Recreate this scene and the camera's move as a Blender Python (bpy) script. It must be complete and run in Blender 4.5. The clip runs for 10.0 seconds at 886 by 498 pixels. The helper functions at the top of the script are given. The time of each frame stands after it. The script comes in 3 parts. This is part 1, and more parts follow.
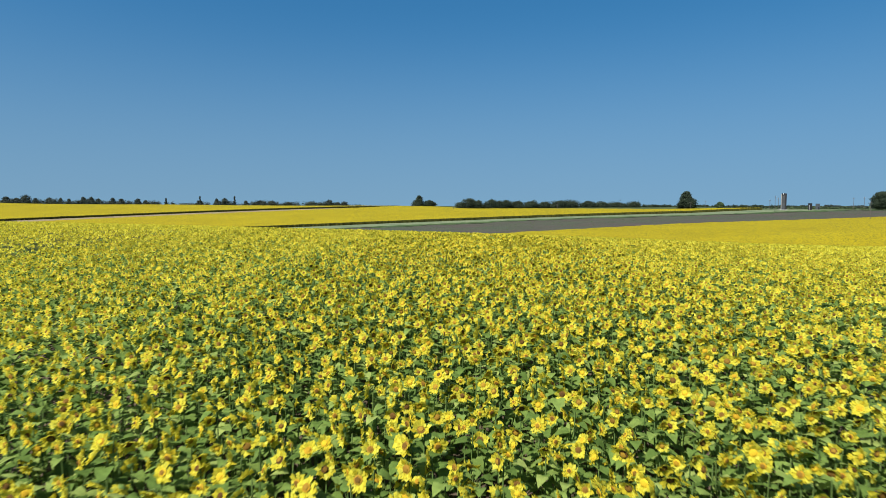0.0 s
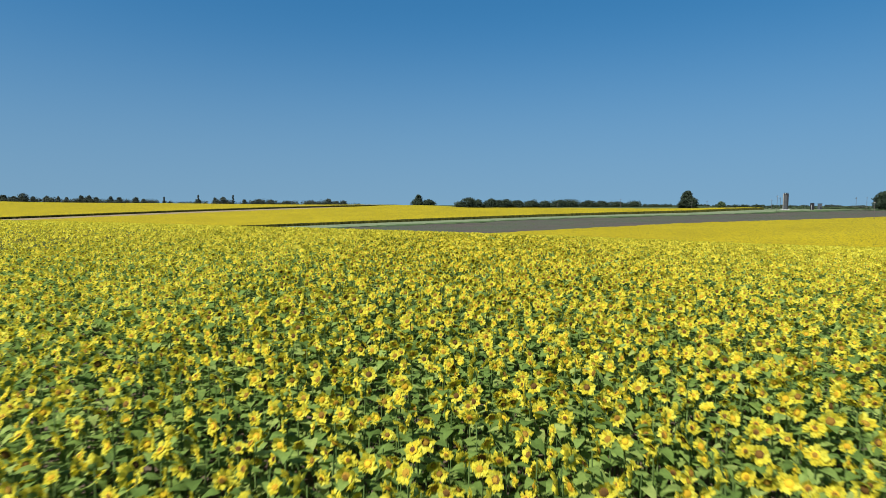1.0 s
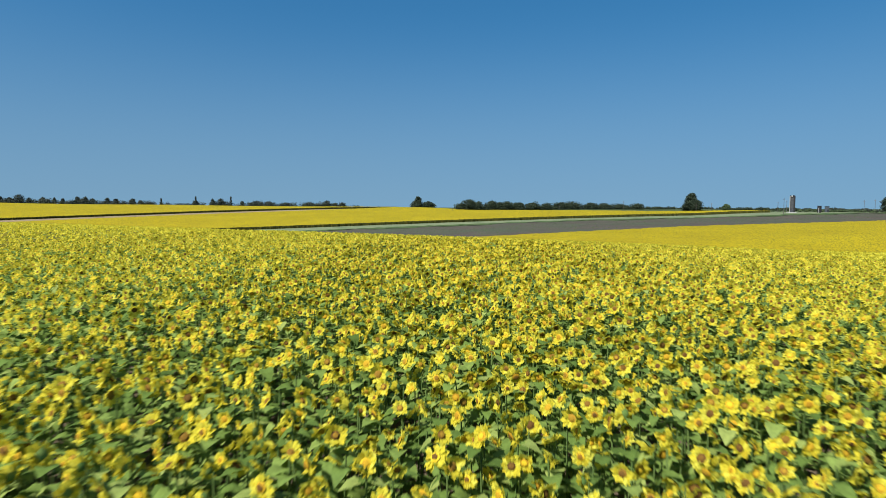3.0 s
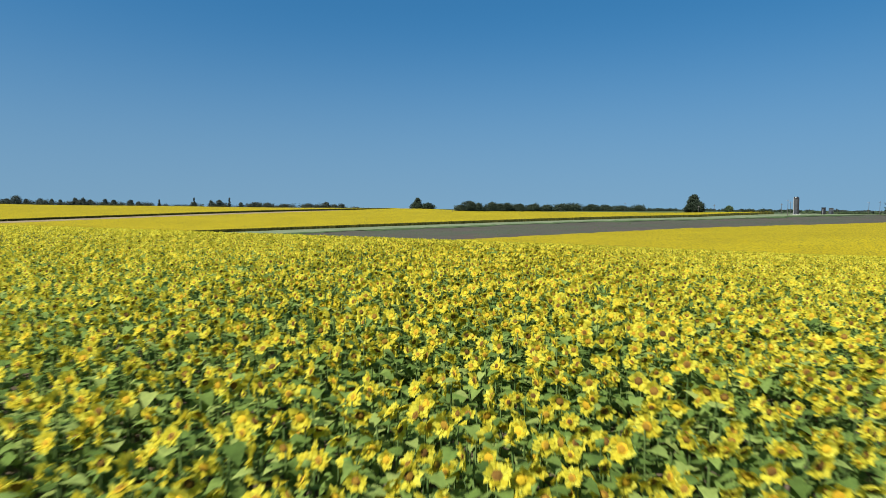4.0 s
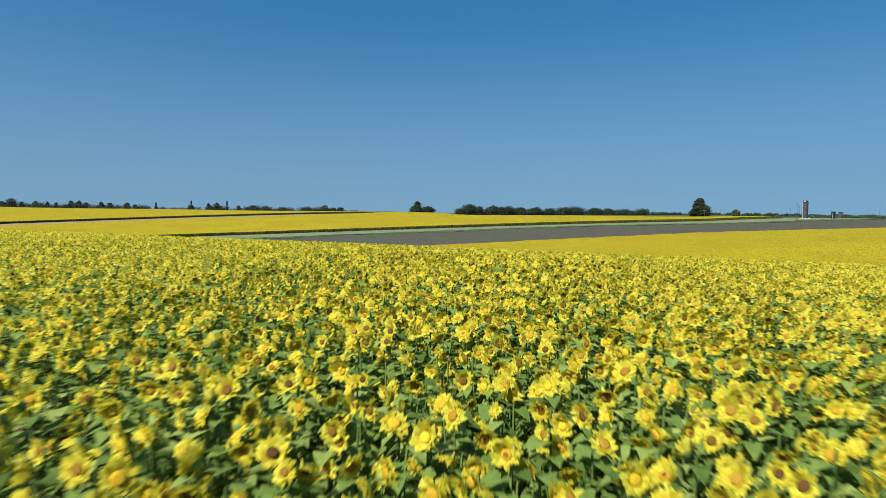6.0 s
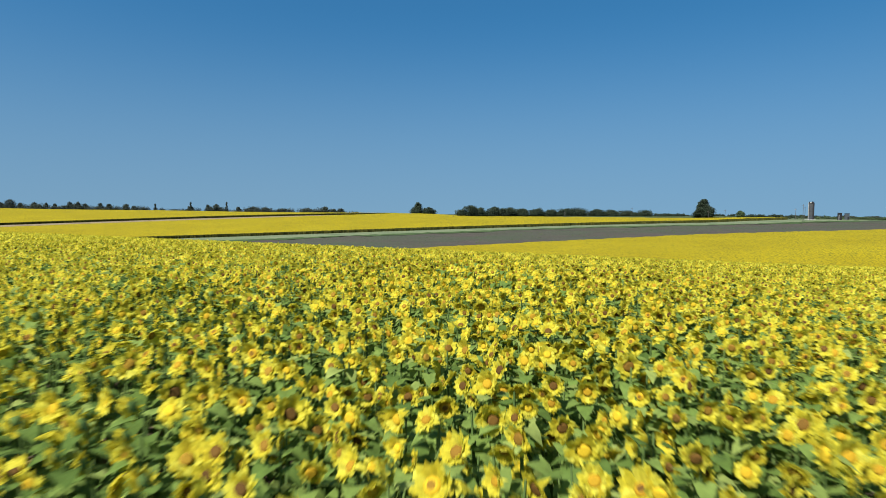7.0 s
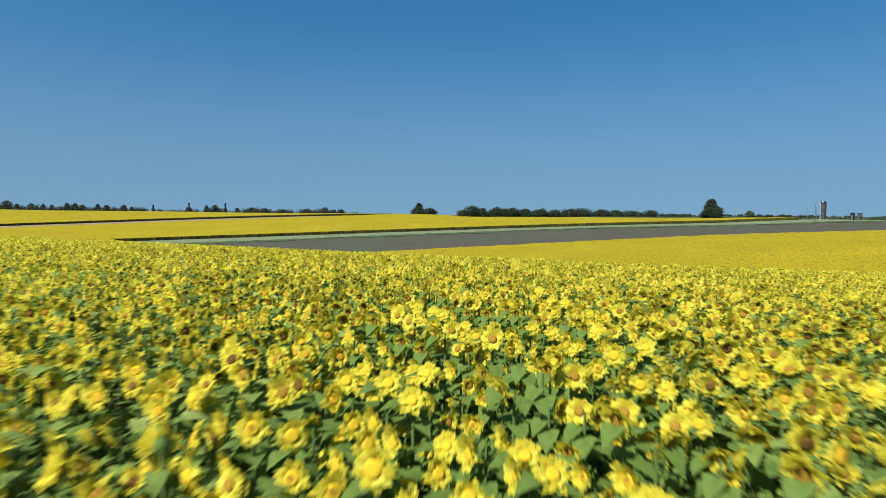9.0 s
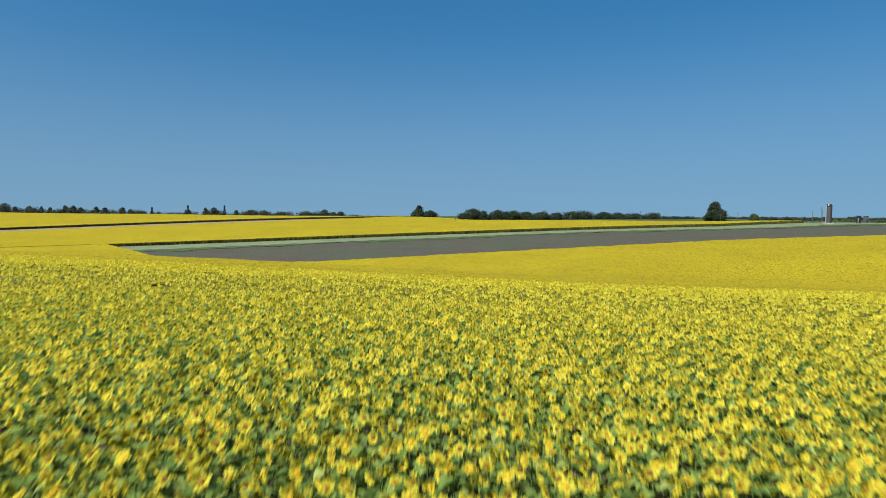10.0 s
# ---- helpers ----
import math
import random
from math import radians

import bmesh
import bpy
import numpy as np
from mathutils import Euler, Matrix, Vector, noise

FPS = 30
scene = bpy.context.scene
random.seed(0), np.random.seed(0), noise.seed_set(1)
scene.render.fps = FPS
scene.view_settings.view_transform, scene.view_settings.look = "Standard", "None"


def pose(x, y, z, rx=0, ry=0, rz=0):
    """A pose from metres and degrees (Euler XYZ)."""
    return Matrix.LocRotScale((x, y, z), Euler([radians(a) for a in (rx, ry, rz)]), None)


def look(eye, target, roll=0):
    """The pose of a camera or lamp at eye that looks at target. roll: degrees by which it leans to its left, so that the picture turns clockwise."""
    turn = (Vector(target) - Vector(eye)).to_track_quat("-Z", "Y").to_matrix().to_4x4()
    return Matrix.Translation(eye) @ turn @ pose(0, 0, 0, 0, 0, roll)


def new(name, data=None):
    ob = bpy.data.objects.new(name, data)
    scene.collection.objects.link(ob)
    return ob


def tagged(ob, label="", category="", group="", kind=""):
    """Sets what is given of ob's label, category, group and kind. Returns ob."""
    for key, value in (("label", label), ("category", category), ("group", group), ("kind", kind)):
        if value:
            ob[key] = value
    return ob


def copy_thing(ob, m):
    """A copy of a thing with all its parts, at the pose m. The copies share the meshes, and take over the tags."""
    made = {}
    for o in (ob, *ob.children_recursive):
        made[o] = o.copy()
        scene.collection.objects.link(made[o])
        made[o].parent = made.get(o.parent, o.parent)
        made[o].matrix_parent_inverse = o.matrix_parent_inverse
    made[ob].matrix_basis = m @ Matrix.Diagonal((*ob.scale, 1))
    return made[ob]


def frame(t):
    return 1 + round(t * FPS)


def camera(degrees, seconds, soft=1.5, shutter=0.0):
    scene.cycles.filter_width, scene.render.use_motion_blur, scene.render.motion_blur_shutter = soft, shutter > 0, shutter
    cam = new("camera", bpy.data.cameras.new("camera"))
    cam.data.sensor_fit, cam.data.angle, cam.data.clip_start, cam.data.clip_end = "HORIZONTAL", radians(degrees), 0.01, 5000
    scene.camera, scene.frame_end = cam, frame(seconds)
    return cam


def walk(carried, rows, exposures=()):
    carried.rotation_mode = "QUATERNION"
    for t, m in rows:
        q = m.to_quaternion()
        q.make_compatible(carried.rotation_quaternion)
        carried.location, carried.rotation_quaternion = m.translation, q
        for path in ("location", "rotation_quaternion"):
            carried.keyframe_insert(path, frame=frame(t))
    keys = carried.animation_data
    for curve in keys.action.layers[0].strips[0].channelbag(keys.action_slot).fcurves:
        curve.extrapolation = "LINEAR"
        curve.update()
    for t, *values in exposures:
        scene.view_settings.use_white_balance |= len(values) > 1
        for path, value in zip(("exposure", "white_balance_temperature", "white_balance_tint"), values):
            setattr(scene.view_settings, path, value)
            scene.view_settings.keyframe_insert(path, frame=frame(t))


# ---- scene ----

# camera
cam = camera(73.0, 10.0, soft=0.72, shutter=0.40)
PATH = [
    (0, pose(0.0, 0.0, 6.229, 85.843, 0.000, 4.6)),
    (0.5, pose(0.0, 1.56, 6.179, 85.796, -0.053, 4.575)),
    (1, pose(-0.013, 3.252, 6.129, 85.771, -0.108, 4.567)),
    (1.5, pose(-0.027, 5.114, 6.071, 85.784, -0.137, 4.574)),
    (2, pose(-0.017, 7.084, 6.013, 85.855, -0.161, 4.602)),
    (2.5, pose(-0.005, 9.16, 5.962, 85.927, -0.194, 4.613)),
    (4, pose(-0.035, 16.071, 5.883, 86.134, -0.265, 4.636)),
    (4.5, pose(-0.06, 18.524, 5.834, 86.222, -0.276, 4.643)),
    (5, pose(-0.09, 20.964, 5.776, 86.336, -0.313, 4.669)),
    (5.5, pose(-0.114, 23.383, 5.695, 86.424, -0.336, 4.684)),
    (7, pose(-0.2, 30.89, 5.448, 86.642, -0.378, 4.841)),
    (7.5, pose(-0.213, 33.424, 5.37, 86.691, -0.316, 4.891)),
    (8, pose(-0.201, 35.954, 5.292, 86.701, -0.313, 4.956)),
    (8.5, pose(-0.197, 38.478, 5.201, 86.719, -0.317, 5.003)),
    (9.0, pose(-0.195, 40.992, 5.117, 86.736, -0.304, 5.061)),
    (9.2, pose(-0.197, 41.998, 5.114, 86.705, -0.300, 5.092)),
    (9.3, pose(-0.198, 42.501, 5.195, 86.711, -0.297, 5.105)),
    (9.4, pose(-0.199, 43.003, 5.301, 86.7, -0.292, 5.116)),
    (9.5, pose(-0.2, 43.504, 5.49, 86.682, -0.285, 5.126)),
    (9.6, pose(-0.202, 44.004, 5.675, 86.595, -0.276, 5.133)),
    (9.7, pose(-0.204, 44.504, 5.909, 86.535, -0.265, 5.139)),
    (9.8, pose(-0.205, 45.003, 6.25, 86.552, -0.253, 5.144)),
    (10, pose(-0.209, 46.0, 6.973, 86.789, -0.225, 5.149)),
]
walk(cam, PATH, [(0.0, 1.0), (10.0, 1.0)])

# sky and sun
SUN_EL, SUN_AZ = 47.0, 214.0  # azimuth clockwise from +y
world = bpy.data.worlds.new("sky")
scene.world = world
world.use_nodes = True
wn, wl = world.node_tree.nodes, world.node_tree.links
sky = wn.new("ShaderNodeTexSky")
sky.sky_type = "NISHITA"
sky.sun_disc = False
sky.sun_elevation = radians(SUN_EL)
sky.sun_rotation = radians(SUN_AZ)
sky.altitude, sky.air_density, sky.dust_density, sky.ozone_density = 200.0, 1.0, 1.0, 1.0
sky.name = "clear_sky"
place = wn.new("ShaderNodeTexCoord")
raise_up = wn.new("ShaderNodeMapping")
raise_up.inputs["Location"].default_value, raise_up.inputs["Scale"].default_value = (0, 0, 0.24), (1, 1, 0.76)
wl.new(place.outputs["Generated"], raise_up.inputs["Vector"])
wl.new(raise_up.outputs[0], sky.inputs["Vector"])
deep = wn.new("ShaderNodeHueSaturation")
deep.inputs["Saturation"].default_value, deep.inputs["Hue"].default_value = 1.42, 0.499
wl.new(sky.outputs[0], deep.inputs["Color"])
tint = wn.new("ShaderNodeMix")
tint.data_type, tint.blend_type = "RGBA", "MULTIPLY"
tint.inputs[0].default_value, tint.inputs[7].default_value = 1.0, (0.96, 1.0, 0.90, 1)
wl.new(deep.outputs[0], tint.inputs[6])
# ground haze low over the horizon
split = wn.new("ShaderNodeSeparateXYZ")
wl.new(place.outputs["Generated"], split.inputs[0])
low = wn.new("ShaderNodeMapRange")
low.interpolation_type = "SMOOTHSTEP"
for k, v in ((1, -0.05), (2, 0.32), (3, 0.75), (4, 0.0)):
    low.inputs[k].default_value = v
wl.new(split.outputs[2], low.inputs[0])
haze = wn.new("ShaderNodeMix")
haze.data_type = "RGBA"
haze.inputs[7].default_value = (1.42, 2.36, 3.2, 1)
wl.new(low.outputs[0], haze.inputs[0])
wl.new(tint.outputs[2], haze.inputs[6])
wl.new(haze.outputs[2], wn["Background"].inputs[0])
wn["Background"].inputs[1].default_value = 0.077
sun_data = bpy.data.lights.new("sun", "SUN")
sun_data.energy, sun_data.angle, sun_data.color = 4.6, radians(0.55), (1.0, 0.97, 0.91)
sun = new("sun", sun_data)
az, el = radians(SUN_AZ), radians(SUN_EL)
sun_dir = Vector((math.sin(az) * math.cos(el), math.cos(az) * math.cos(el), math.sin(el)))
sun.matrix_world = look(tuple(sun_dir * 100), (0, 0, 0))


# materials
def material(name, rough=0.7, spec=0.3):
    m = bpy.data.materials.new(name)
    m.use_nodes = True
    b = m.node_tree.nodes["Principled BSDF"]
    b.inputs["Roughness"].default_value = rough
    b.inputs["Specular IOR Level"].default_value = spec
    return m, m.node_tree.nodes, m.node_tree.links, b


def ramp(nodes, stops):
    r = nodes.new("ShaderNodeValToRGB")
    while len(r.color_ramp.elements) < len(stops):
        r.color_ramp.elements.new(0.5)
    for e, (p, c) in zip(r.color_ramp.elements, stops):
        e.position, e.color = p, (*c, 1)
    return r


def noise_node(nodes, links, scale, detail=4.0, vec=None, rough=0.6):
    n = nodes.new("ShaderNodeTexNoise")
    n.inputs["Scale"].default_value, n.inputs["Detail"].default_value = scale, detail
    n.inputs["Roughness"].default_value = rough
    if vec is not None:
        links.new(vec, n.inputs["Vector"])
    return n


def mixed(nodes, links, fac, a, b, mode="MIX"):
    m = nodes.new("ShaderNodeMix")
    m.data_type, m.blend_type = "RGBA", mode
    for socket, v in ((m.inputs[0], fac), (m.inputs[6], a), (m.inputs[7], b)):
        if isinstance(v, (int, float)):
            socket.default_value = v
        elif isinstance(v, tuple):
            socket.default_value = (*v, 1)
        else:
            links.new(v, socket)
    return m.outputs[2]


def coords(nodes):
    return nodes.new("ShaderNodeTexCoord").outputs["Object"]


def bumped(nodes, links, b, height, strength, dist):
    k = nodes.new("ShaderNodeBump")
    k.inputs["Strength"].default_value, k.inputs["Distance"].default_value = strength, dist
    links.new(height, k.inputs["Height"])
    links.new(k.outputs[0], b.inputs["Normal"])


def thin(nodes, links, b, colour, amount):
    """Light that passes through a petal or a leaf."""
    t = nodes.new("ShaderNodeBsdfTranslucent")
    mx = nodes.new("ShaderNodeMixShader")
    mx.inputs[0].default_value = amount
    links.new(colour, t.inputs[0])
    links.new(b.outputs[0], mx.inputs[1])
    links.new(t.outputs[0], mx.inputs[2])
    links.new(mx.outputs[0], nodes["Material Output"].inputs[0])


def plant_material(name, stops, rough, spec, through_amount, single=False, grain=30.0):
    m, n, l, b = material(name, rough, spec)
    if single:
        pick = n.new("ShaderNodeObjectInfo").outputs["Random"]
    else:
        pick = n.new("ShaderNodeNewGeometry").outputs["Random Per Island"]
    r = ramp(n, stops)
    l.new(pick, r.inputs[0])
    g = noise_node(n, l, grain, 3.0, coords(n))
    shade = ramp(n, [(0.3, (0.75, 0.75, 0.75)), (0.7, (1.1, 1.1, 1.1))])
    l.new(g.outputs[0], shade.inputs[0])
    col = mixed(n, l, 1.0, r.outputs[0], shade.outputs[0], "MULTIPLY")
    l.new(col, b.inputs["Base Color"])
    if through_amount:
        thin(n, l, b, col, through_amount)
    return m


PETAL_STOPS = [(0.0, (0.56, 0.44, 0.028)), (0.2, (0.642, 0.562, 0.044)), (0.7, (0.69, 0.628, 0.062)), (1.0, (0.74, 0.70, 0.098))]
LEAF_STOPS = [(0.0, (0.101, 0.166, 0.037)), (0.4, (0.158, 0.244, 0.054)), (0.8, (0.232, 0.322, 0.077)), (1.0, (0.345, 0.415, 0.115))]
DISC_STOPS = [(0.0, (0.065, 0.034, 0.010)), (0.3, (0.11, 0.058, 0.012)), (0.7, (0.18, 0.10, 0.014)), (1.0, (0.28, 0.17, 0.018))]
STEM_STOPS = [(0.0, (0.06, 0.105, 0.025)), (1.0, (0.11, 0.165, 0.045))]
petal_mat = plant_material("sunflower_petal", PETAL_STOPS, 0.7, 0.08, 0.54)
leaf_mat = plant_material("sunflower_leaf", LEAF_STOPS, 0.6, 0.08, 0.48, grain=14.0)
disc_mat = plant_material("sunflower_disc", DISC_STOPS, 0.85, 0.1, 0.0, grain=120.0)
stem_mat = plant_material("sunflower_stem", STEM_STOPS, 0.7, 0.2, 0.0)
calyx_mat = plant_material("sunflower_calyx", [(0.0, (0.10, 0.18, 0.04)), (1.0, (0.17, 0.25, 0.06))], 0.7, 0.2, 0.1)
pollen_mat = plant_material("pollen_ring", [(0.0, (0.27, 0.15, 0.012)), (0.5, (0.39, 0.245, 0.015)), (1.0, (0.52, 0.37, 0.02))], 0.85, 0.1, 0.0, grain=160.0)
PLANT_MATS = [petal_mat, leaf_mat, disc_mat, stem_mat, calyx_mat, pollen_mat]


def soil_material(name, stops, scale, fine, bump):
    m, n, l, b = material(name, 0.95, 0.1)
    c = coords(n)
    a = noise_node(n, l, scale, 6.0, c)
    f = noise_node(n, l, fine, 4.0, c)
    r = ramp(n, stops)
    l.new(a.outputs[0], r.inputs[0])
    s = ramp(n, [(0.25, (0.6, 0.6, 0.6)), (0.75, (1.25, 1.25, 1.25))])
    l.new(f.outputs[0], s.inputs[0])
    l.new(mixed(n, l, 1.0, r.outputs[0], s.outputs[0], "MULTIPLY"), b.inputs["Base Color"])
    bumped(n, l, b, f.outputs[0], 0.6, bump)
    return m


ground_mat = soil_material("bare_soil", [(0.3, (0.075, 0.055, 0.038)), (0.55, (0.10, 0.075, 0.052)), (0.75, (0.085, 0.10, 0.045))], 0.05, 3.0, 0.08)
meadow_mat = soil_material("far_meadow", [(0.3, (0.035, 0.055, 0.02)), (0.55, (0.05, 0.07, 0.028)), (0.75, (0.075, 0.085, 0.04))], 0.02, 0.6, 0.1)


def canopy_material(name, cell, stops):
    """Flower heads and leaves of a field seen from far off."""
    m, n, l, b = material(name, 0.85, 0.03)
    c = coords(n)
    v = n.new("ShaderNodeTexVoronoi")
    v.inputs["Scale"].default_value = cell
    l.new(c, v.inputs["Vector"])
    heads = ramp(n, stops)
    l.new(v.outputs["Distance"], heads.inputs[0])
    big = noise_node(n, l, 0.035, 5.0, c)
    tone = ramp(n, [(0.3, (0.86, 0.84, 0.85)), (0.7, (1.04, 1.03, 1.0))])
    l.new(big.outputs[0], tone.inputs[0])
    col = mixed(n, l, 1.0, heads.outputs[0], tone.outputs[0], "MULTIPLY")
    l.new(col, b.inputs["Base Color"])
    bumped(n, l, b, v.outputs["Distance"], 0.5, -0.1)
    return m


CANOPY_STOPS = [(0.0, (0.16, 0.11, 0.008)), (0.10, (0.20, 0.145, 0.008)), (0.17, (0.27, 0.21, 0.008)), (0.30, (0.305, 0.242, 0.008)), (0.5, (0.28, 0.225, 0.009)), (0.72, (0.12, 0.115, 0.014))]
HILL_STOPS = [(0.0, (0.10, 0.06, 0.01)), (0.10, (0.22, 0.18, 0.018)), (0.26, (0.20, 0.17, 0.018)), (0.34, (0.055, 0.066, 0.018)), (0.8, (0.03, 0.042, 0.012))]
canopy_mat = canopy_material("far_sunflower_canopy", 2.1, CANOPY_STOPS)
SIDE_STOPS = [(0.0, (0.12, 0.075, 0.01)), (0.10, (0.26, 0.205, 0.012)), (0.36, (0.265, 0.21, 0.012)), (0.46, (0.09, 0.092, 0.016)), (0.8, (0.035, 0.045, 0.012))]
side_mat = canopy_material("valley_side_canopy", 3.8, SIDE_STOPS)
hill_mat = canopy_material("hillside_canopy", 3.8, HILL_STOPS)
# stalk and leaf colour darkened to hold the shade under the field's edge
edge_mat = plant_material("field_edge_shade_tones", [(0.0, (0.040, 0.046, 0.012)), (0.6, (0.055, 0.060, 0.015)), (1.0, (0.085, 0.075, 0.018))], 0.8, 0.05, 0.2, grain=2.0)


# lie of the land
PLANT_H = 1.65
LAND_Z = 6.0


def near_canopy(x, y):
    """Height of the flower heads on the near hill."""
    x = 75.0 * np.tanh(x / 75.0) / 40.0
    y = (np.clip(y, -30.0, 200.0) - 60.0) / 60.0
    return (-2.727 - 2.4274 * y - 2.4741 * y**2 + 0.4798 * y**3 + 0.2219 * y**4
            - 1.1644 * x - 0.2342 * x * y + 0.3488 * x * y * y - 0.2863 * x * y**3 - 0.5367 * x * x + 1.7753 * x * x * y - 0.85 * x * x * y * y)


def far_land(x, y):
    """Soil of the slope beyond the valley."""
    x = np.clip(x, -650.0, 280.0) / 300.0
    y = (np.clip(y, 150.0, 690.0) - 420.0) / 200.0
    return (-6.58 + 4.716 * x + 8.935 * y - 0.732 * x * x - 6.221 * x * y - 1.866 * y * y
            - 2.397 * x**3 - 2.662 * x * x * y + 1.072 * x * y * y - 1.891 * y**3)


def land(x, y):
    x, y = np.asarray(x, float), np.asarray(y, float)
    s = np.clip((y - 150.0) / 70.0, 0, 1)
    s = s * s * (3 - 2 * s)
    z = (near_canopy(x, y) - PLANT_H) * (1 - s) + far_land(x, y) * s
    e = np.clip((y - (525.0 + 0.895 * (x + 200.0)) + 75.0) / 60.0, 0, 1)
    g = np.clip((525.0 + 0.895 * (x + 200.0) - 1.0 - y) / 6.0, 0, 1)
    z = z - 2.3 * e * e * (3 - 2 * e) * g * np.clip((-90.0 - x) / 60.0, 0, 1) * np.clip((y - 230.0) / 60.0, 0, 1)
    z = z + 1.5 * np.exp(-((x + 390.0) / 140.0) ** 2) * np.clip((y - 560.0) / 90.0, 0, 1)
    z = z + 1.5 * np.clip((x - 130.0) / 60.0, 0, 1) * np.clip((y - 365.0) / 50.0, 0, 1)
    z = z - 0.9 * np.clip((x - 90.0) / 80.0, 0, 1) * np.exp(-(((y - 305.0) / 45.0) ** 2))
    z = z - 1.9 * np.clip((-350.0 - x) / 230.0, 0, 1.1) * np.clip((y - 540.0) / 100.0, 0, 1)
    f = np.clip((y - 690.0) / 500.0, 0, 1) ** 2
    return z * (1 - f) - 4.0 * f + LAND_Z


def wobble(x, y, size, seed=0.0):
    """A cheap smooth unevenness between about -1 and 1."""
    a, b = x / size + seed, y / size - seed * 1.7
    return (np.sin(a * 1.3 + 1.1 * np.sin(b * 0.9)) + np.sin(b * 1.7 + 1.3 * np.sin(a * 1.1 + 2)) + np.sin((a + b) * 0.8 + 4)) / 3.0


def edge_a(x):
    return 264.5 + 0.29 * x + 13.0 * np.exp(-(((x + 98.0) / 22.0) ** 2))


def edge_b(x):
    return 358.0 + 0.30 * x - 12.0 * np.clip((x - 60.0) / 90.0, 0, 1)


def edge_c(x):
    return 377.0 + 0.282 * x


def edge_d(x):
    return 525.0 + 0.895 * (x + 200.0)


def edge_g(x):
    xs = [-107, -95, -58, -18, 36, 78, 117, 154, 186]
    ys = [600, 590, 560, 492, 482, 472, 457, 447, 430]
    return np.where(x < -107, edge_d(x) - 7.0, np.interp(x, xs, ys))


def mesh_from(name, verts, loops, sizes, mat_index=None):
    """A mesh from arrays of corners, of corner numbers and of corners per face."""
    me = bpy.data.meshes.new(name)
    verts, loops, sizes = np.asarray(verts, np.float32), np.asarray(loops, np.int32), np.asarray(sizes, np.int32)
    me.vertices.add(len(verts))
    me.vertices.foreach_set("co", verts.ravel())
    me.loops.add(len(loops))
    me.loops.foreach_set("vertex_index", loops)
    me.polygons.add(len(sizes))
    me.polygons.foreach_set("loop_start", np.r_[0, np.cumsum(sizes)[:-1]].astype(np.int32))
    if mat_index is not None:
        me.polygons.foreach_set("material_index", np.asarray(mat_index, np.int32))
    me.update(calc_edges=True)
    return me


def sheet(name, xs, rows_y, height, mat, parent=None):
    """A sheet over columns xs; rows_y gives the y of each row for all columns."""
    nx, ny = len(xs), len(rows_y)
    gx = np.tile(xs, (ny, 1))
    gy = np.asarray(rows_y)
    gz = height(gx, gy)
    i = np.arange(nx * ny).reshape(ny, nx)
    q = np.stack([i[:-1, :-1], i[:-1, 1:], i[1:, 1:], i[1:, :-1]], -1).reshape(-1, 4)
    me = mesh_from(name, np.stack([gx, gy, gz], -1).reshape(-1, 3), q.ravel(), np.full(len(q), 4))
    me.materials.append(mat)
    ob = new(name, me)
    ob.parent = parent
    return ob


# ground, one sheet out to the horizon
gx = np.r_[-4200, -2500, -1500, -1000, np.linspace(-750, 420, 157), 600, 1000, 1800, 3000, 4200]
gy = np.r_[-600, -200, -60, np.linspace(-20, 760, 196), 820, 900, 1050, 1300, 1700, 2400, 3400, 4600]
ground = sheet("ground", gx, np.repeat(gy[:, None], len(gx), 1), land, ground_mat)
tagged(ground, "bare brown field soil under the crops", "ground", kind="structure")

# fallow field and grass strips
def strip_between(name, x0, x1, nx, lo, hi, ny, lift, mat, label, bump=0.0, size=3.0):
    xs = np.linspace(x0, x1, nx)
    f = np.linspace(0, 1, ny)[:, None]
    ry = lo(xs)[None] * (1 - f) + hi(xs)[None] * f
    ob = sheet(name, xs, ry, lambda x, y: land(x, y) + lift + bump * wobble(x, y, size), mat)
    return tagged(ob, label, name.split("_")[-1], kind="structure")


def ploughed_material():
    """Old furrows with weeds in streaks along them."""
    m, n, l, b = material("fallow_soil", 0.95, 0.05)
    c = coords(n)
    k = n.new("ShaderNodeMapping")
    k.inputs["Rotation"].default_value, k.inputs["Scale"].default_value = (0, 0, radians(-16.5)), (0.035, 0.5, 1.0)
    l.new(c, k.inputs["Vector"])
    streak = noise_node(n, l, 1.0, 6.0, k.outputs[0], 0.7)
    patch = noise_node(n, l, 0.03, 5.0, c)
    fine = noise_node(n, l, 1.3, 4.0, c)
    soil = ramp(n, [(0.3, (0.046, 0.038, 0.034)), (0.5, (0.064, 0.052, 0.046)), (0.7, (0.090, 0.072, 0.060))])
    l.new(streak.outputs[0], soil.inputs[0])
    weeds = ramp(n, [(0.35, (0.1, 0.1, 0.1)), (0.62, (0.8, 0.8, 0.8))])
    l.new(patch.outputs[0], weeds.inputs[0])
    green = mixed(n, l, weeds.outputs[0], soil.outputs[0], (0.052, 0.066, 0.042))
    grain = ramp(n, [(0.3, (0.65, 0.65, 0.65)), (0.7, (1.25, 1.25, 1.25))])
    l.new(fine.outputs[0], grain.inputs[0])
    l.new(mixed(n, l, 1.0, green, grain.outputs[0], "MULTIPLY"), b.inputs["Base Color"])
    bumped(n, l, b, streak.outputs[0], 0.5, 0.15)
    return m


